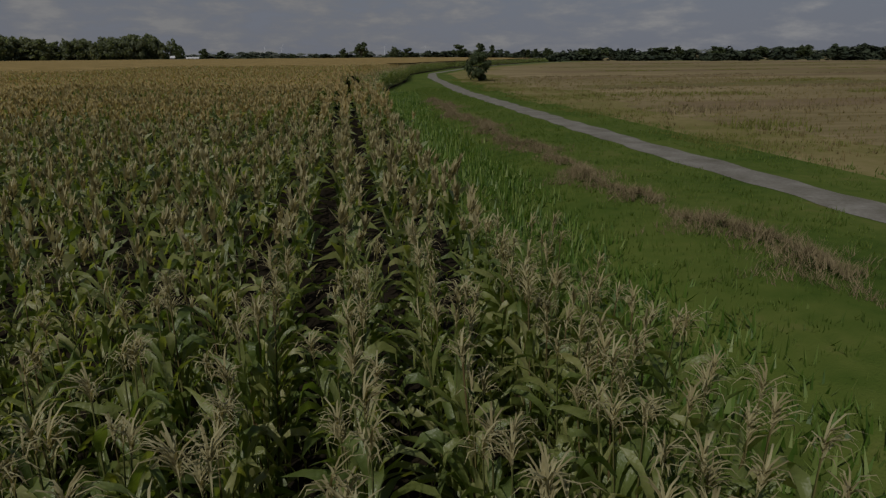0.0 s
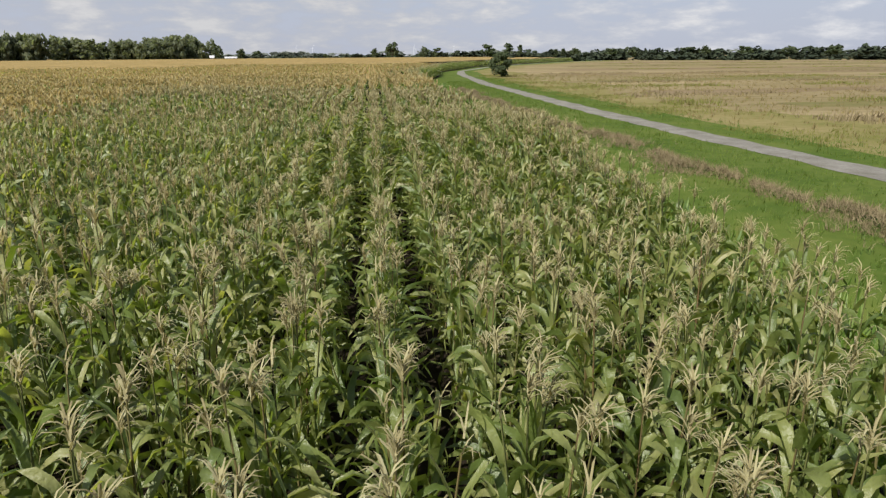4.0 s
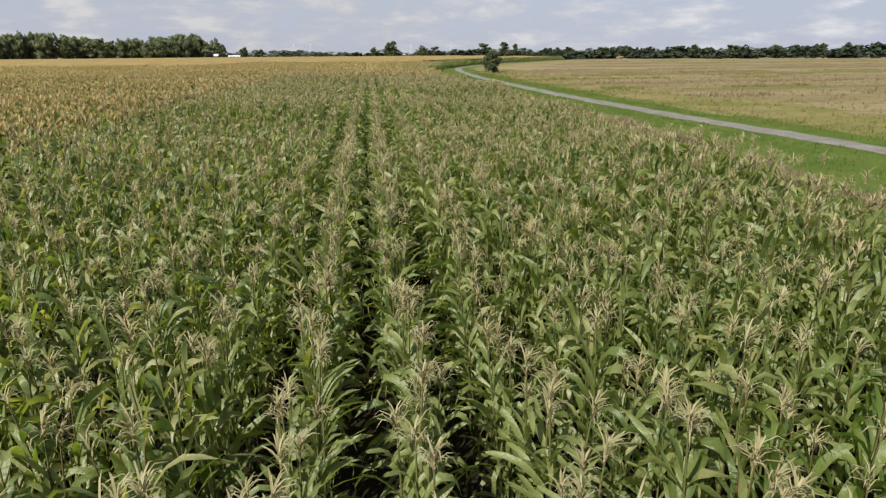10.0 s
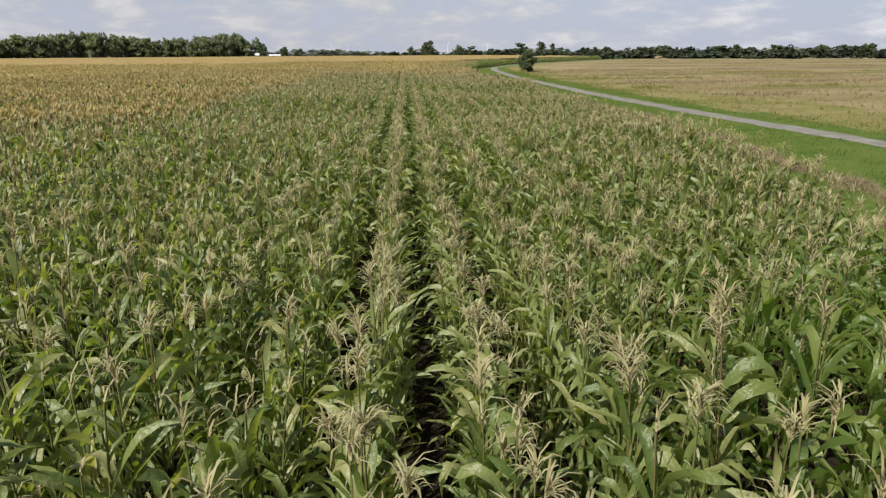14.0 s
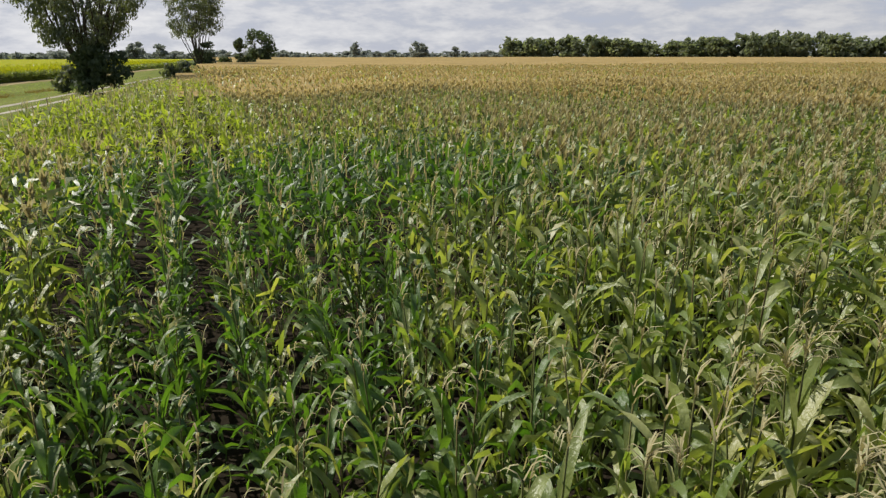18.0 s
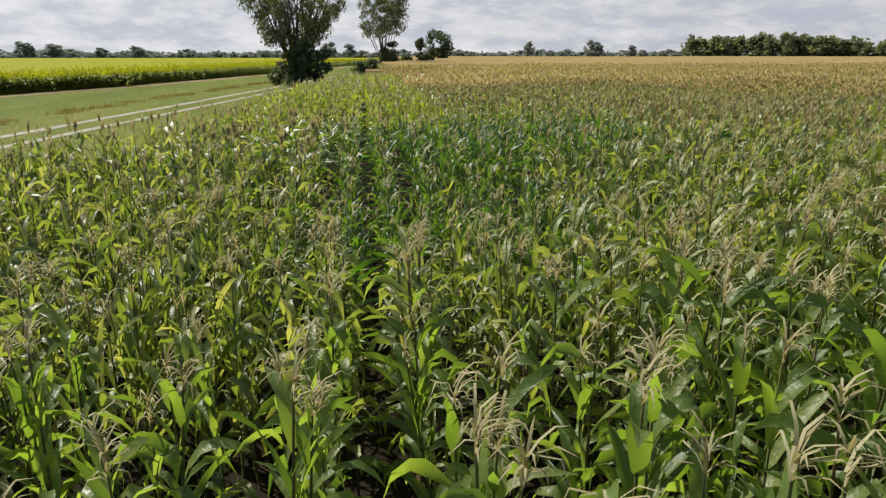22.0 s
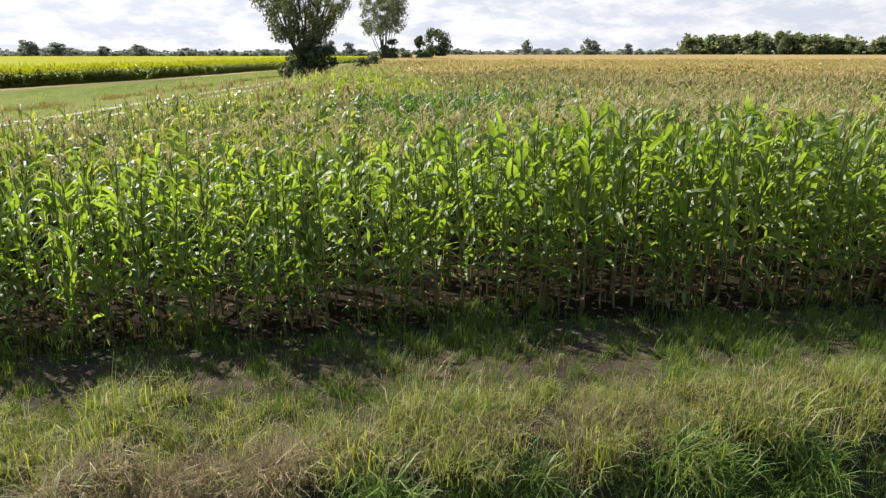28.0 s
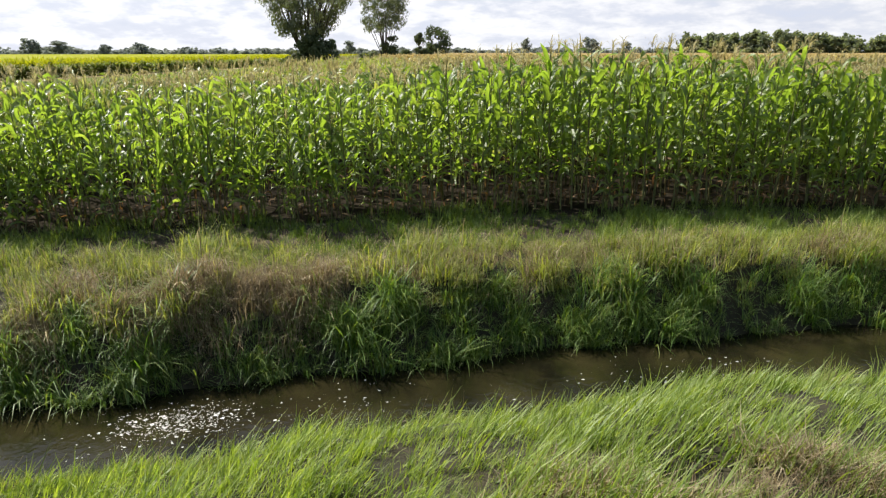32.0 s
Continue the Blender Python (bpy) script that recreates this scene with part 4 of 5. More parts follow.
for azm, hp, wp, kind, lab in (
        (-115.7, 24, 34, 1, "dark broad tree beyond the yellow field"), (-113.8, 22, 36, 0, "dark broad tree beyond the yellow field"),
        (-110.6, 17, 22, 3, "dark round bush beyond the yellow field"), (-108.0, 19, 34, 1, "dark broad tree beyond the yellow field"),
        (-92.8, 26, 34, 1, "dark tree behind the willows"), (-91.0, 24, 26, 0, "dark tree behind the willows"),
        (-75.3, 27, 24, 1, "lone round tree at the far field edge"), (-73.3, 14, 18, 3, "low round bush at the far field edge"),
        (-69.6, 28, 40, 1, "broad paler tree at the far field edge"), (-66.5, 22, 20, 0, "narrow hazy tree at the far field edge")):
    far_tree(CAM2, azm, DIST2, hp * DIST2 / 1100, wp * DIST2 / 1100, kind, lab, HAZY)


CHEAP = [tree_mesh(300 + k, height=12, width=12, blobs=20, clumps=130, size=2.6, low=0.04)[1] for k in range(5)]


def wood_line(name, spots, label, mat, sink=1.5, cheap=True):
    """A far wood: many crowns joined into one piece."""
    V, F, base = [], [], 0
    for x, y, h, w in spots:
        _, th, tw, _, (cv, cf) = KINDS[rng.integers(0, 4)]
        if cheap:
            th, tw, (cv, cf) = 12, 12, CHEAP[rng.integers(0, 5)]
        a = rng.random() * 6.283
        c, s = math.cos(a), math.sin(a)
        keep_f = cf.reshape(-1, 2, 3)[rng.random(len(cf) // 2) < (1 if cheap else 0.6)].reshape(-1, 3)
        v = np.stack([(cv[:, 0] * c - cv[:, 1] * s) * w / tw + x, (cv[:, 0] * s + cv[:, 1] * c) * w / tw + y, cv[:, 2] * h / th - sink], 1)
        V.append(v), F.append(keep_f + base)
        base += len(v)
    return tagged(mesh_object(name, np.concatenate(V), np.concatenate(F), [mat]), label, "wood", kind="stuff")


spots = []
for k in range(210):
    t = k / 209
    x, y = (1 - t) * -524 + t * -184, (1 - t) * 236 + t * 742
    spots.append((x + rng.normal(0, 8) - 6, y + rng.normal(0, 8) + 6, (rng.uniform(19, 25) + 3 * math.sin(t * 21)) * (0.78 + 0.3 * t), rng.uniform(14, 22)))
wood_line("forest", spots, "long mixed wood of dark and mid-green broadleaf trees behind the corn", M_WOOD, 2.5, False)
spots = []
for azm in np.arange(-13, 60, 0.28):
    x, y = far_place(CAM1, azm + rng.normal(0, 0.6), 830 + rng.normal(0, 30))
    h = np.interp(azm, [-13, -4, 8, 14, 25, 40, 60], [6.0, 6.5, 8, 9.5, 10.5, 10.5, 10.5]) * rng.choice([0.6, 0.75, 0.9, 1.0, 1.2]) * rng.uniform(0.85, 1.15)
    spots.append((x, y, h, rng.uniform(10, 26)))
for azm in np.arange(13, 58, 0.35):
    x, y = far_place(CAM1, azm + rng.normal(0, 1.0), 470 + rng.normal(0, 25))
    spots.append((x, y, rng.uniform(2.5, 6.5), rng.uniform(7, 18)))
split = len(spots)
for azm in np.arange(-150, -62, 0.4):
    x, y = far_place(CAM2, azm + rng.normal(0, 0.2), 520 + rng.normal(0, 20))
    spots.append((x, y, rng.uniform(4.5, 7.5), rng.uniform(7, 14)))
# the second line's haze lies in its leaf colour
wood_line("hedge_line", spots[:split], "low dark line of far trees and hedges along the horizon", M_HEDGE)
wood_line("hedge_line", spots[split:], "low hazy line of trees beyond the yellow field", M_FARHAZE)
spots = []
for azm in np.arange(-180, 180, 1.2):
    x, y = far_place((0, 0), azm, 1700 + rng.normal(0, 40))
    spots.append((x, y, rng.uniform(12, 22), rng.uniform(45, 75)))
# these woods are hazy by leaf colour alone
wood_line("far_woods", spots, "hazy blue-green woods on the horizon", M_FARHAZE, 6)
for root, *_ in KINDS + HAZY:
    for o in (*root.children, root):
        bpy.data.objects.remove(o)


# ---- grass ----
def tuft(seed, blades, length, width, spread, lean, droop, segs, slot=0, dead=0.0):
    """A tuft of curved blades."""
    r = random.Random(seed)
    out = []
    for _ in range(blades):
        turn, a = r.random() * 6.283, math.pi / 2 - abs(r.gauss(0, lean))
        ln, bend = length * r.uniform(0.55, 1.2), droop * r.uniform(0.3, 1.3)
        d = spread * math.sqrt(r.random())
        q = r.random() * 6.283
        p = np.array([d * math.cos(q), d * math.sin(q), 0.0])
        pts = [p]
        for k in range(segs):
            p = p + ln / segs * np.array([math.cos(a) * math.cos(turn), math.cos(a) * math.sin(turn), math.sin(a)])
            a -= bend / segs
            pts.append(p)
        w = width * np.linspace(1, 0.12, segs + 1)
        out.append(("blade", 1 if r.random() < dead else slot, *ribbon(pts, w, (-math.sin(turn), math.cos(turn), 0))))
    return join(out)


def sow(name, templates, x, y, mats, label, lo=0.75, hi=1.25, lean=0.06, sink=0.02, category="grass", wind=0.0):
    kept = (washed_out(x - ditch(y), y) < 0.4) & ((ground_z(x, y) > WATER_Z - 0.05) | (y > -32))
    x, y = x[kept], y[kept]
    clump = 0.8 + 0.16 * np.sin(x * 7.1 + 2 * np.sin(y * 5.7)) + 0.16 * np.sin(y * 9.3 + 2.5 * np.sin(x * 6.2)) + 0.1 * np.sin(y * 2.3 + x)
    return scatter(name, templates, x, y, ground_z(x, y) - sink, rng.uniform(lo, hi, len(x)) * np.clip(clump, 0.45, 1.3), lean, mats, label, category, wind=wind)


def band(n, y0, y1, v0, v1, patch=None, cut=0.5):
    """Random places between two distances from the water, thinned into patches."""
    y = rng.uniform(y0, y1, n)
    v = v0(y) + (v1(y) - v0(y)) * rng.random(n)
    x = ditch(y) + v
    if patch is not None:
        f = np.sin(y * patch + 1.7 * np.sin(x * 1.3)) + 0.7 * np.sin(y * patch * 2.3 + x)
        keep_ = f + rng.normal(0, 0.5, n) > cut
        x, y = x[keep_], y[keep_]
    return x, y


def clumped(n, clumps, y0, y1, v0, v1, spread):
    """Places gathered into tussocks between two distances from the water."""
    cy_ = rng.uniform(y0, y1, clumps)
    cv_ = v0(cy_) + (v1(cy_) - v0(cy_)) * rng.random(clumps)
    k = rng.integers(0, clumps, n)
    y = cy_[k] + rng.normal(0, spread, n)
    return ditch(y) + cv_[k] + rng.normal(0, spread * 0.8, n), y


def const(c):
    return lambda y: 0 * y + c


REED = [tuft(s, 14, 0.54, 0.015, 0.09, 0.35, 2.4, 3) for s in range(6)]
OLIVE = [tuft(20 + s, 22, 0.32, 0.0095, 0.11, 0.5, 1.6, 2, 0, 0.22) for s in range(10)]
MOUND = [tuft(30 + s, 110, 0.4, 0.0095, 0.22, 0.6, 2.3, 2, 0, 0.18) for s in range(6)]
STRAW = [tuft(40 + s, 20, 0.4, 0.0095, 0.12, 0.8, 1.8, 2) for s in range(6)]
STRAWC = [tuft(50 + s, 8, 0.45, 0.028, 0.16, 0.9, 1.2, 1) for s in range(5)]
LUSH = [tuft(60 + s, 15, 0.28, 0.012, 0.12, 0.4, 1.3, 2) for s in range(6)]
COARSE = [tuft(80 + s, 7, 0.28, 0.045, 0.24, 0.6, 0.9, 1) for s in range(5)]
BROWN = [tuft(45 + s, 24, 0.42, 0.0095, 0.13, 0.5, 2.2, 2) for s in range(6)]
Y0, Y1 = -48.5, -33.5


def brink(y):
    """How far from the water the tussocks begin."""
    return lip(y) * (1 + 0.35 * np.clip((-41.3 - y) / 1.5, 0, 1))


sow("bank_grass", REED, *clumped(1500, 130, Y0, Y1, lambda y: -lip(y) * 0.62, const(-0.5), 0.1), [M_REED], "long arching green grass hanging over the ditch water", 0.6, 1.1)
sow("bank_grass", REED, *band(900, Y0, Y1, lambda y: -lip(y) * 0.6, const(-0.5)), [M_REED], "green grass along the water's edge", 0.45, 0.8)
sow("seeding_grass", OLIVE, *band(1200, Y0, Y1, lambda y: -brink(y) * 1.12, lambda y: -lip(y) * 0.62, 1.6, -1.1), [M_OLIVE, M_STRAW], "short olive seeding grass on the brink of the ditch", 0.5, 0.9)
sow("seeding_grass", MOUND, *band(260, Y0, Y1, lambda y: -brink(y) * 1.02, lambda y: -lip(y) * 0.62), [M_OLIVE, M_STRAW], "rounded olive tussocks of seeding grass on the brink of the ditch", 0.65, 1.25)
sow("seeding_grass", MOUND, *band(40, Y0, Y1, lambda y: -lip(y) * 0.7, lambda y: -lip(y) * 0.5), [M_OLIVE, M_STRAW], "hanging olive tussocks on the face of the ditch bank", 0.6, 1.0)
sow("bank_grass", MOUND, *band(44, Y0, Y1, lambda y: -brink(y) * 1.12, lambda y: -lip(y) * 0.9), [M_BLADE, M_OLIVE], "bright yellow-green tussocks on the ditch brink", 0.6, 1.0)
sow("dry_grass", BROWN, *clumped(800, 14, -45.2, -41.9, lambda y: -lip(y) * 0.85, lambda y: -lip(y) * 0.55, 0.17), [M_STRAW], "brown dry grass hanging down the ditch bank", 0.6, 1.1)
sow("dry_grass", BROWN, *clumped(300, 40, -41.6, Y1, lambda y: -lip(y) * 0.9, lambda y: -lip(y) * 0.55, 0.12), [M_STRAW], "scattered brown grass on the ditch bank", 0.5, 0.9)
sow("verge_grass", LUSH, *band(2300, Y0, Y1, lambda y: edge(y) - ditch(y) - 0.4, lambda y: -lip(y) * 1.1, 1.5, 0.0), [M_VERGE], "rough green grass at the foot of the corn", 0.5, 1.1)
sow("verge_grass", LUSH, *band(1900, Y0, Y1, lambda y: edge(y) - ditch(y) + 0.2, lambda y: -lip(y) * 1.0), [M_VERGE], "thin dull grass on the bare earth beside the corn", 0.4, 0.9)
sow("dry_grass", STRAW, *band(900, Y0, Y1, lambda y: edge(y) - ditch(y) + 0.5, lambda y: -lip(y) * 0.98, 1.7, 0.1), [M_STRAW], "flattened straw-coloured grass beside the corn", 0.2, 0.4, 0.5)
sow("near_bank_grass", LUSH, *band(4700, -47.0, -34.3, lambda y: 0.66 + 0.1 * (y < -41.0), const(3.4)), [M_BLADE], "lush short green grass bent by the wind on the ditch bank", 0.6, 1.1, wind=0.45)
sow("near_bank_grass", OLIVE, *band(500, Y0, Y1, const(0.55), const(1.0), 1.1, 0.2), [M_OLIVE, M_STRAW], "thin seeding grass at the water's edge", 0.5, 0.95, wind=0.4)
sow("dry_grass", STRAW, *band(400, Y0, Y1, const(2.3), const(3.4), 1.0, 0.6), [M_STRAW], "patches of brown dry grass on the bank", 0.4, 0.8)
for hx_, hy_, sx, sy, n_, text in ((1.55, -39.3, 0.14, 0.25, 110, "flattened pale straw tuft on the brink of the ditch"),
                                   (5.65, -39.1, 0.16, 0.6, 230, "heap of brown dry grass on the lush bank"),
                                   (5.45, -40.3, 0.1, 0.35, 60, "heap of pale dry grass on the lush bank"),
                                   (2.0, -44.1, 0.2, 0.35, 120, "dead brown grass round a slip in the ditch bank"),
                                   (0.75, -41.0, 0.15, 1.2, 60, "flattened straw lying at the foot of the corn")):
    sow("dry_grass", STRAW, hx_ + rng.normal(0, sx, n_), hy_ + rng.normal(0, sy, n_), [M_STRAW], text, 0.35, 0.8, 0.3)
# further up the ditch
sow("bank_grass", COARSE, *band(4200, -30, 75, lambda y: edge(y) - ditch(y) + 0.2, const(0.9)), [M_REED], "tall green grass that fills the ditch", 1.0, 1.9)
sow("verge_grass", COARSE, *band(9500, -30, 85, const(0.5), lambda y: path_x(y) - ditch(y) - 1.1), [M_VERGE], "mown green verge between ditch and track", 0.4, 0.9)
sow("verge_grass", COARSE, *band(3000, -30, 100, lambda y: path_x(y) - ditch(y) + 1.3, lambda y: path_x(y) - ditch(y) + 4.8), [M_VERGE], "green verge beside the gravel track", 0.4, 1.0)
hy = rng.uniform(-32, 62, 20000)
ridge = np.interp(hy, [0, 12, 27, 60], [3.9, 3.6, 2.7, 2.2]) + 0.3 * np.sin(hy * 0.5) + 0.2 * np.sin(hy * 1.3)
heaped = np.sin(hy * 1.9) + np.sin(hy * 0.83 + 1) + 0.5 * np.sin(hy * 4.1)
hv = ridge + rng.normal(0, 0.1, len(hy)) + rng.normal(0, 0.36, len(hy)) * np.clip(1 + 0.5 * heaped, 0.2, 2)
keep = heaped + rng.normal(0, 1.1, len(hy)) > -0.2
hx, hy, hz = (ditch(hy) + hv)[keep], hy[keep], (0.16 * np.clip(1 + 0.5 * heaped, 0.1, 2) * np.exp(-((hv - ridge) / 0.3) ** 2))[keep]
scatter("hay_heaps", STRAWC, hx, hy, ground_z(hx, hy) + hz - 0.05, rng.uniform(0.3, 0.7, len(hx)), 0.4, [M_CUT], "brown heaps of cut reed lying along the ditch", "hay")
mxx, myy = rng.uniform(17, 80, 7500), rng.uniform(-25, 120, 7500)
keep = mxx > path_x(myy) + 4
sow("meadow_grass", [tuft(90 + s, 8, 0.4, 0.07, 0.4, 0.5, 0.8, 1) for s in range(4)], mxx[keep], myy[keep], [M_HAY], "straw-coloured rough meadow grass", 0.5, 1.0)
myy = rng.uniform(-25, 120, 8000)
mxx = path_x(myy) + 2.5 + rng.exponential(4.0, 8000)
keep = np.sin(mxx * 0.25) + np.sin(myy * 0.4 + mxx * 0.1) > -0.7
sow("meadow_grass", COARSE, mxx[keep], myy[keep], [M_MEADOWGREEN], "dull green grass thinning out into the dry meadow", 0.5, 1.1)


def track_y(x):
    return -57.35 - (x + 29) * 0.151


# dark lines of tussocks across the meadow
for row_y, x0, x1, slope, mat, dense in ((22, 24, 60, 0.1, M_CUT, 14), (36, 21, 48, 0.05, M_MEADOWGREEN, 12), (46, 22, 75, 0.1, M_CUT, 10), (64, 20, 60, 0.0, M_MEADOWGREEN, 10), (76, 30, 90, 0.0, M_CUT, 10),
                                         (88, 40, 120, 0.12, M_MEADOWGREEN, 9), (118, 28, 150, 0.05, M_CUT, 9), (150, 60, 200, 0.1, M_MEADOWGREEN, 9), (190, 60, 240, 0.05, M_CUT, 9),
                                         (250, 90, 320, 0.0, M_MEADOWGREEN, 8)):
    tx = rng.uniform(x0, x1, int((x1 - x0) * dense))
    tx = tx[np.sin(tx * 0.21 + row_y) > -0.5]
    ty_ = row_y + slope * (tx - x0) + rng.normal(0, 0.9, len(tx)) * (1 + row_y / 120)
    sow("meadow_tussocks", COARSE, tx, ty_, [mat], "dark line of tussocks across the meadow", 1.0, 2.2)


# grass beside the farm track on the other side of the field
gx_, gy_ = rng.uniform(-130, -14, 6000), rng.uniform(-1, 1, 6000)
off = rng.uniform(-14, 9, 6000)
gy_ = track_y(gx_) + off
keep = (gy_ < border(gx_) - 0.2) & (abs(off) > 0.6) & (abs(off - 2.4) > 0.6)
sow("verge_grass", COARSE, gx_[keep], gy_[keep], [M_BLADE], "mown green grass beside the farm track", 0.3, 0.7)
hx = rng.uniform(-95, -25, 2200)
hyy = track_y(hx) - 4.6 + 0.3 * np.sin(hx) + rng.normal(0, 0.45, 2200)
keep = np.sin(hx * 0.5) + np.sin(hx * 1.3 + 1) > -0.5
sow("hay_heaps", STRAWC, hx[keep], hyy[keep], [M_HAY], "low brown rows of cut grass beside the track", 0.5, 1.0)

# ---- yellow field ----
YELLOW_EDGE = [(-400, -14.0), (-258, -37.8), (-133, -57.5), (-110, -62.5), (-78, -69.5), (-64, -74.0), (-40, -83.0), (20, -110.0)]


def yellow_edge(x):
    return np.interp(x, [a for a, _ in YELLOW_EDGE], [b for _, b in YELLOW_EDGE])


def yellow_plant(seed):
    r = random.Random(seed)
    out = [("leaf", 0, *leaf(r, r.uniform(0.4, 1.3), 0.55, 0.16, r.random() * 6.283, 0.9, 1.6, 2)) for _ in range(4)]
    out += [("bloom", 1, *leaf(r, r.uniform(1.3, 1.6), 0.35, 0.2, r.random() * 6.283, 1.0, 1.2, 1)) for _ in range(5)]
    return join(out)


def leafy_plant(seed):
    """A plant of the crop's border, with broad leaves down to the ground."""
    r = random.Random(seed)
    out = [("leaf", 0, *leaf(r, r.uniform(0.1, 1.25), 0.5, 0.17, r.random() * 6.283, r.uniform(0.2, 0.9), 1.7, 2)) for _ in range(9)]
    out += [("bloom", 1, *leaf(r, r.uniform(1.3, 1.55), 0.3, 0.2, r.random() * 6.283, 0.8, 1.2, 1)) for _ in range(3)]
    return join(out)


bx = -30 - rng.exponential(60, 4500)
scatter("yellow_crop", [leafy_plant(40 + s) for s in range(6)], bx, yellow_edge(bx) - 0.5 + rng.normal(0, 0.5, len(bx)), 0 * bx, rng.normal(1, 0.1, len(bx)), 0.08, [M_LEAFY, M_YELLOW],
        "leafy green border plants of the yellow crop", "crop")
sx = np.arange(-200, -20, 2.0)
strip("mown_strip", np.stack([sx, yellow_edge(sx) + 2.2 + 0.4 * np.sin(sx * 0.3)], 1), 1.7, 0.012, M_MEADOW, "brownish mown strip beside the yellow crop", "grass", "stuff")
yx = rng.uniform(-260, 0, 7000)
yd = rng.exponential(7.0, 7000)
yy_ = yellow_edge(yx) - yd
scatter("yellow_crop", [yellow_plant(s) for s in range(6)], yx, yy_, 0 * yx, rng.normal(1, 0.07, len(yx)), 0.08, [M_LEAF, M_YELLOW],
        "tall crop with green stems and bright yellow-green tops", "crop")
gx = np.r_[np.arange(-400, 20, 8.0)]
lines = [np.stack([gx, yellow_edge(gx) - 1.5 - d, np.full(len(gx), 0.0 if k == 0 else 1.45)], 1) for k, d in enumerate((0, 0.15, 10, 30, 80, 200, 400))]
yv = np.concatenate(lines)
yi = np.arange(len(yv)).reshape(len(lines), -1)
yq = np.stack([yi[:-1, :-1], yi[:-1, 1:], yi[1:, 1:], yi[1:, :-1]], -1).reshape(-1, 4)
tagged(mesh_object("yellow_canopy", yv, yq, [M_YELLOW, M_LEAF], np.repeat([1, 0, 0, 0, 0, 0], len(gx) - 1)), "closed canopy of a bright yellow-green crop", "crop", kind="stuff")


# ---- single corn plants ----
def leaf_solid(seed, h, length, width, turn, rise, droop):
    """A broad corn blade with a folded midrib."""
    r = random.Random(seed)
    segs = 6
    v, _ = leaf(r, h, length, width, turn, rise, droop, segs, 0.5)
    v = np.concatenate([v, v[-1:] + 1e-4])
    mid = (v[0::2] + v[1::2]) / 2
    w = np.linalg.norm(v[0::2] - v[1::2], axis=1)
    mid[:, 2] -= w * 0.22
    allv = np.stack([v[0::2], mid, v[1::2]], 1).reshape(-1, 3)
    f = []
    for i in range(segs):
        a = 3 * i
        for k in (0, 1):
            f += [(a + k, a + k + 1, a + k + 4), (a + k, a + k + 4, a + k + 3)]
    return allv, np.array(f)


def corn_plant(seed, margin):
    """One plant with each leaf of its own; plants of the margin carry broad leaves down to the ground."""
    r = random.Random(900 + seed)
    root = new("corn_plant")
    part("stalk", mesh_object("stalk", *stem(1.95, 0.014, 6), [M_STALK], smooth=True), root, "jointed green and reddish stalk")
    plane = r.random() * 6.283
    dry, low, wide = (2, 0.15, 0.06) if margin else (1, 0.35, 0.055)
    for i in range(15):
        h = low + ((1.74 if margin else 1.6) - low) * ((i + 0.4 * r.random()) / 14.0) ** 0.95
        is_dry = i < dry
        ln = 0.54 * (1 - 0.6 * abs(h / 1.9 - 0.5)) * r.uniform(0.85, 1.15) * (0.65 if is_dry else 1)
        rise, droop = (r.uniform(0, 0.5), r.uniform(2, 3)) if is_dry else (r.uniform(0.85, 1.4), r.choice([r.uniform(0.4, 1.5), r.uniform(1.8, 3.4)]))
        if h < 0.9 and not is_dry:
            rise, droop = rise * np.interp(h, [0.3, 0.9], [0.35, 1]), max(droop, 1.3)
        v, f = leaf_solid(seed * 50 + i, h, ln, (0.04 if is_dry else wide) * r.uniform(0.8, 1.15), plane + math.pi * (i % 2) + r.uniform(-0.7, 0.7), rise, droop)
        part("leaf", mesh_object("leaf", v, f, [M_DRYLEAF if is_dry else M_LEAFEDGE if margin else M_LEAF], smooth=True), root, "withered brown lower leaf" if is_dry else "")
    if not margin or seed % 5:
        part("tassel", mesh_object("tassel", *tassel(r, 1.88, 12 if margin else 22, 3, 0.011), [M_TASSEL]), root, "feathery tan tassel")
    return tagged(root, "broad-leaved green corn plant at the field's margin" if margin else "single corn plant with green leaves and tan tassel",
                  "corn plant", "corn plants along the margin" if margin else "corn plants in the rows")


INNER, OUTER = [corn_plant(s, False) for s in range(6)], [corn_plant(20 + s, True) for s in range(10)]
for stock, spots in ((INNER, single_spots[:140]), (OUTER, margin_spots[:160])):
    for k, (x, y) in enumerate(spots):
        ob = copy_thing(stock[k % len(stock)], pose(x, y, float(ground_z(x, y)), rng.normal(0, 3), rng.normal(0, 3), rng.normal(40, 45)))
        ob.scale = [float(crop("single", np.array([x]), np.array([y]))[0])] * 3
for root in INNER + OUTER:
    for o in (*root.children, root):
        bpy.data.objects.remove(o)


# ---- small things ----
def polygon_bits(spots, r, z):
    """Flat irregular flakes."""
    V, F, base = [], [], 0
    for x, y, size in spots:
        a = np.sort(rng.random(6)) * 6.283
        ring = np.stack([x + size * rng.uniform(0.5, 1.1, 6) * np.cos(a), y + 1.6 * size * rng.uniform(0.5, 1.1, 6) * np.sin(a), np.full(6, z)], 1)
        V.append(ring)
        F += [(base, base + k, base + k + 1) for k in range(1, 5)]
        base += 6
    return np.concatenate(V), np.array(F)


M_FOAMGLINT = material("foam", [(0.35, 0.35, 0.32), (0.6, 0.6, 0.57)], rough=0.6, scale=6)
# the dense cluster at -43.1 is a whitish sky reflection laid out in flakes
fy = np.r_[rng.normal(-43.1, 0.3, 1100), rng.normal(-42.2, 0.6, 160), rng.normal(-38.4, 0.5, 110), rng.uniform(-46, -34, 60)]
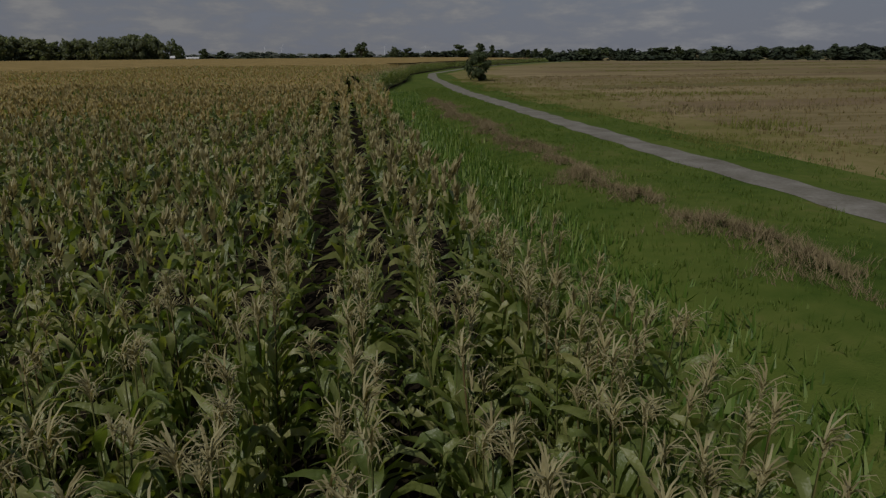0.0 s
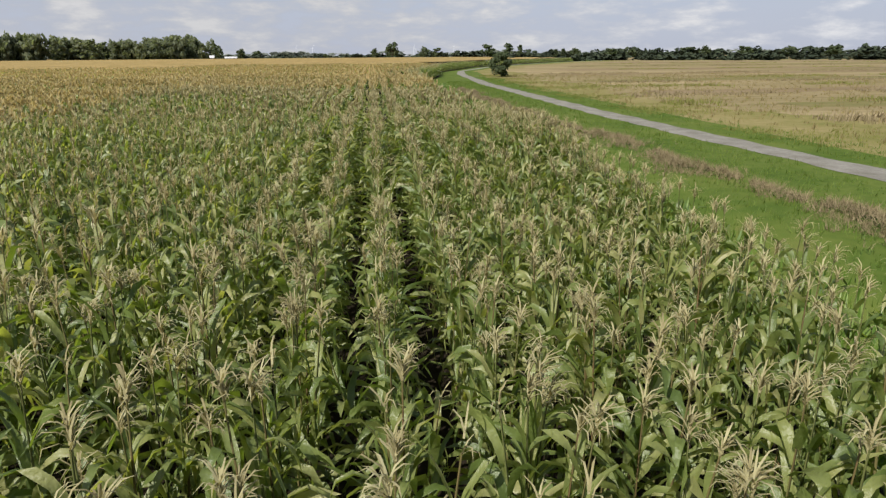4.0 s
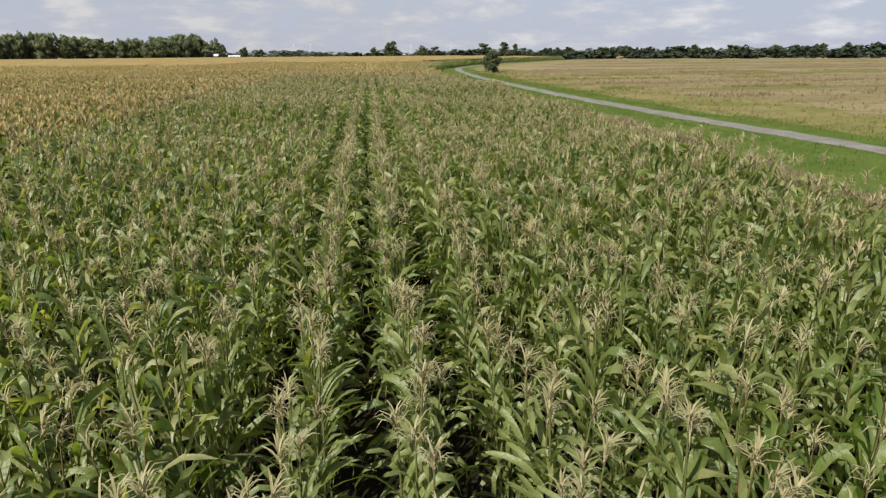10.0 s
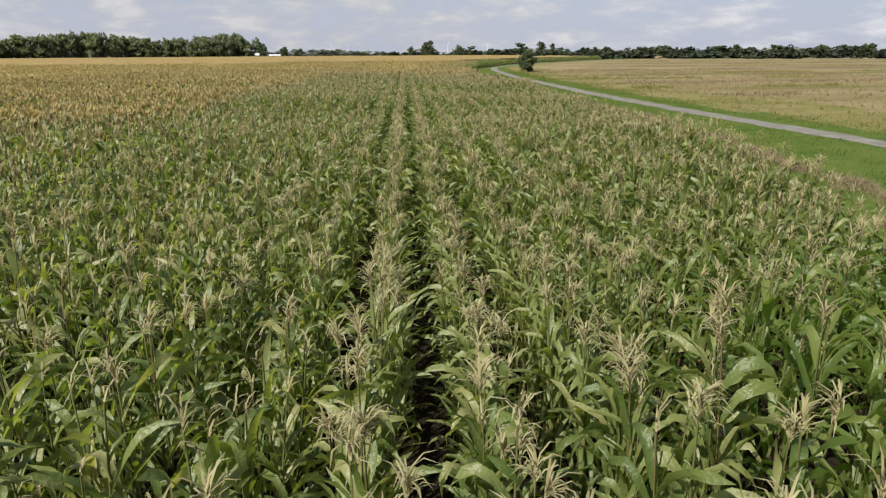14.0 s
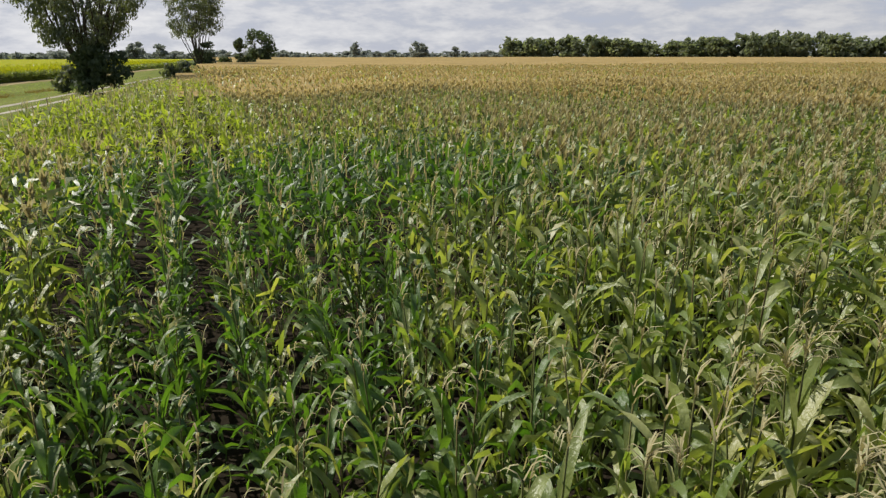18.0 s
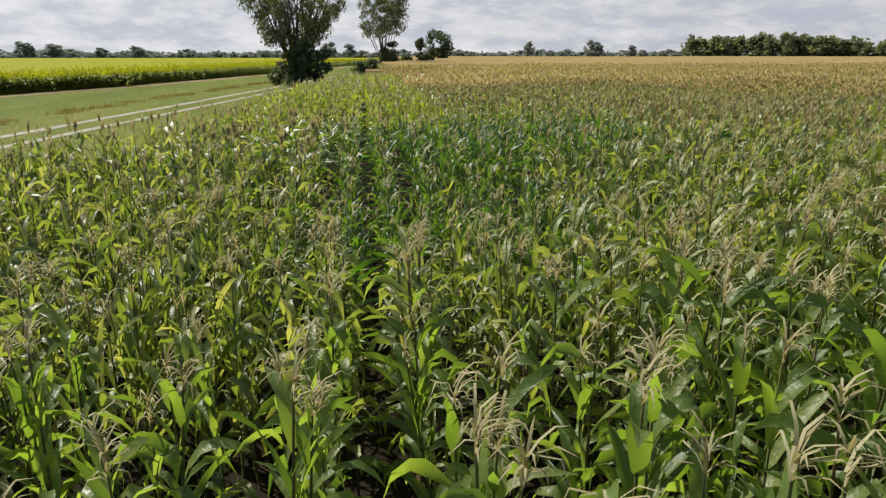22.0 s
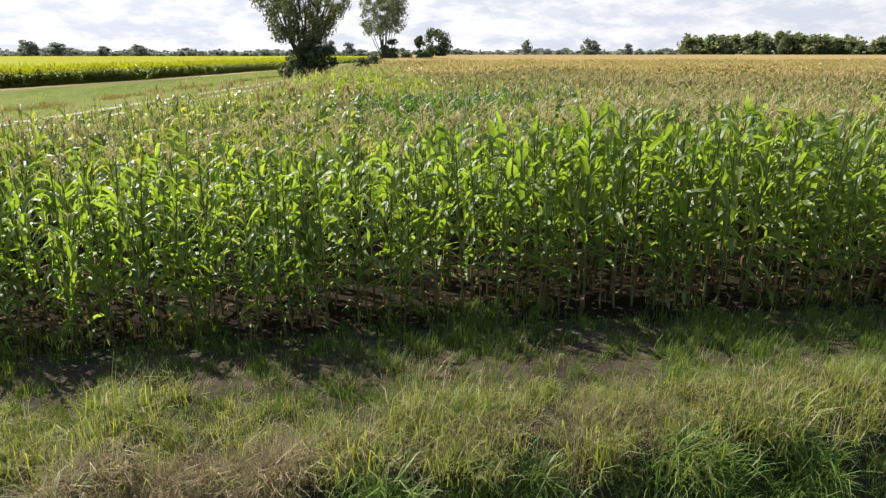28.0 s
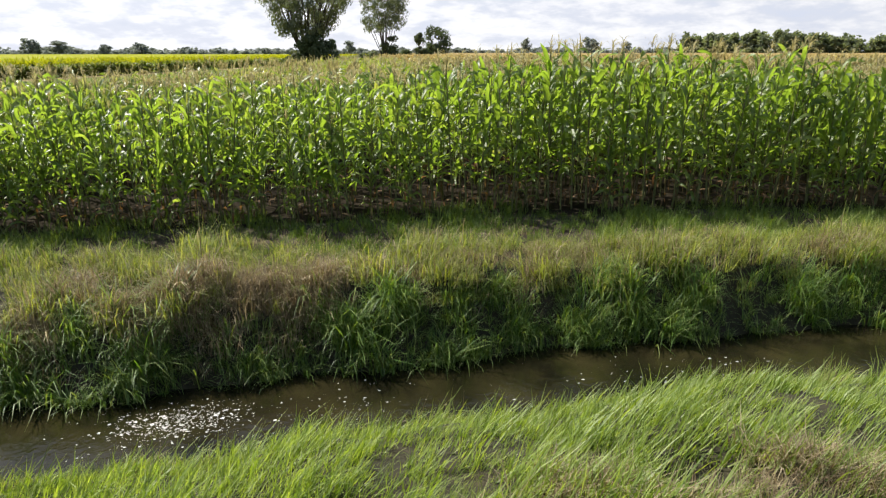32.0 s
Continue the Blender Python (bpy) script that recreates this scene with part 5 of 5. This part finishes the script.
fxx = ditch(fy) + np.clip(np.r_[rng.normal(-0.12, 0.13, 1100), rng.normal(0.0, 0.2, len(fy) - 1100)], -0.45, 0.45)
tagged(mesh_object("foam", *polygon_bits(np.stack([fxx, fy, 0.0015 + rng.exponential(0.003, len(fy))], 1), 0, WATER_Z + 0.006), [M_FOAMGLINT]),
       "white foam flakes on the ditch water, many standing in for a sky reflection", "foam", kind="stuff")


def box(w, d, h):
    v = np.array([(x, y, z) for z in (0, h) for x, y in ((-w / 2, -d / 2), (w / 2, -d / 2), (w / 2, d / 2), (-w / 2, d / 2))], float)
    f = np.array([(0, 1, 5, 4), (1, 2, 6, 5), (2, 3, 7, 6), (3, 0, 4, 7), (4, 5, 6, 7), (3, 2, 1, 0)])
    return v, f


def farm_building(azimuth, dist, w, d, h, ridge, label, roof=M_ROOF):
    x, y = far_place(CAM1, azimuth, dist)
    root = new("farm_building")
    root.matrix_world = pose(x, y, 0, 0, 0, -azimuth)
    part("wall", mesh_object("wall", *box(w, d, h), [M_WALL]), root)
    e = 0.5
    rv = np.array([(-w / 2 - e, -d / 2 - e, h), (w / 2 + e, -d / 2 - e, h), (w / 2 + e, 0, h + ridge), (-w / 2 - e, 0, h + ridge),
                   (w / 2 + e, d / 2 + e, h), (-w / 2 - e, d / 2 + e, h)], float)
    part("roof", mesh_object("roof", rv, np.array([(0, 1, 2, 3), (3, 2, 4, 5), (0, 3, 5, 5)])[:2], [roof]), root)
    for k in range(3):
        win = mesh_object("window", box(1.4, 0.12, 1.3)[0] + np.array([(k - 1) * w * 0.3, -d / 2 - 0.05, 1.2]), box(1, 1, 1)[1], [M_PANE])
        part("window", win, root)
    return tagged(root, label, "farm building", "far farm buildings")


# white turbine paint, greyed in its colour as haze would fade it
M_STEEL = material("hazed_white_paint", [(0.5, 0.52, 0.55), (0.58, 0.6, 0.62)], rough=0.6, scale=0.1)
M_PANE = material("window_pane", [(0.03, 0.035, 0.04), (0.05, 0.055, 0.06)], rough=0.15, scale=1)
M_GREYROOF = material("grey_roof", [(0.45, 0.45, 0.46), (0.6, 0.6, 0.6)], rough=0.6, scale=0.5)
farm_building(-12.75, 745, 4, 5, 3.2, 2.2, "white farmhouse beside the wood's end", M_GREYROOF)
farm_building(-11.3, 750, 12, 8, 2.6, 1.6, "long low white barn on the horizon", M_GREYROOF)


def wind_turbine(azimuth, dist):
    x, y = far_place(CAM1, azimuth, dist)
    root = new("wind_turbine")
    root.matrix_world = pose(x, y, 0, 0, 0, -azimuth)
    a = np.arange(8) * math.pi / 4
    ring = np.stack([np.cos(a), np.sin(a), 0 * a], 1)
    tv = np.concatenate([ring * 2.0, ring * 1.1 + [0, 0, 60]])
    tf = np.array([(i, (i + 1) % 8, 8 + (i + 1) % 8, 8 + i) for i in range(8)])
    part("tower", mesh_object("tower", tv, tf, [M_STEEL], smooth=True), root)
    part("nacelle", mesh_object("nacelle", box(3, 7, 3)[0] + np.array([0, 0, 59.0]), box(1, 1, 1)[1], [M_STEEL]), root)
    for k in range(3):
        t = 0.4 + k * 2.094
        d, s = np.array([math.sin(t), 0, math.cos(t)]), np.array([math.cos(t), 0, -math.sin(t)])
        c = np.array([0, -4.2, 60.5])
        bv = np.array([c - s * 0.9, c + s * 0.9, c + d * 26 + s * 0.25, c + d * 26 - s * 0.25])
        bv = np.concatenate([bv, bv + [0, -0.3, 0]])
        part("blade", mesh_object("blade", bv, np.array([(0, 1, 2, 3), (7, 6, 5, 4), (0, 3, 7, 4), (1, 5, 6, 2)]), [M_STEEL]), root)
    return tagged(root, "white wind turbine far behind the trees", "wind turbine", "far wind turbines")


for azm in (3.8, -6.3, -4.9, 7.3):
    wind_turbine(azm, 4600)
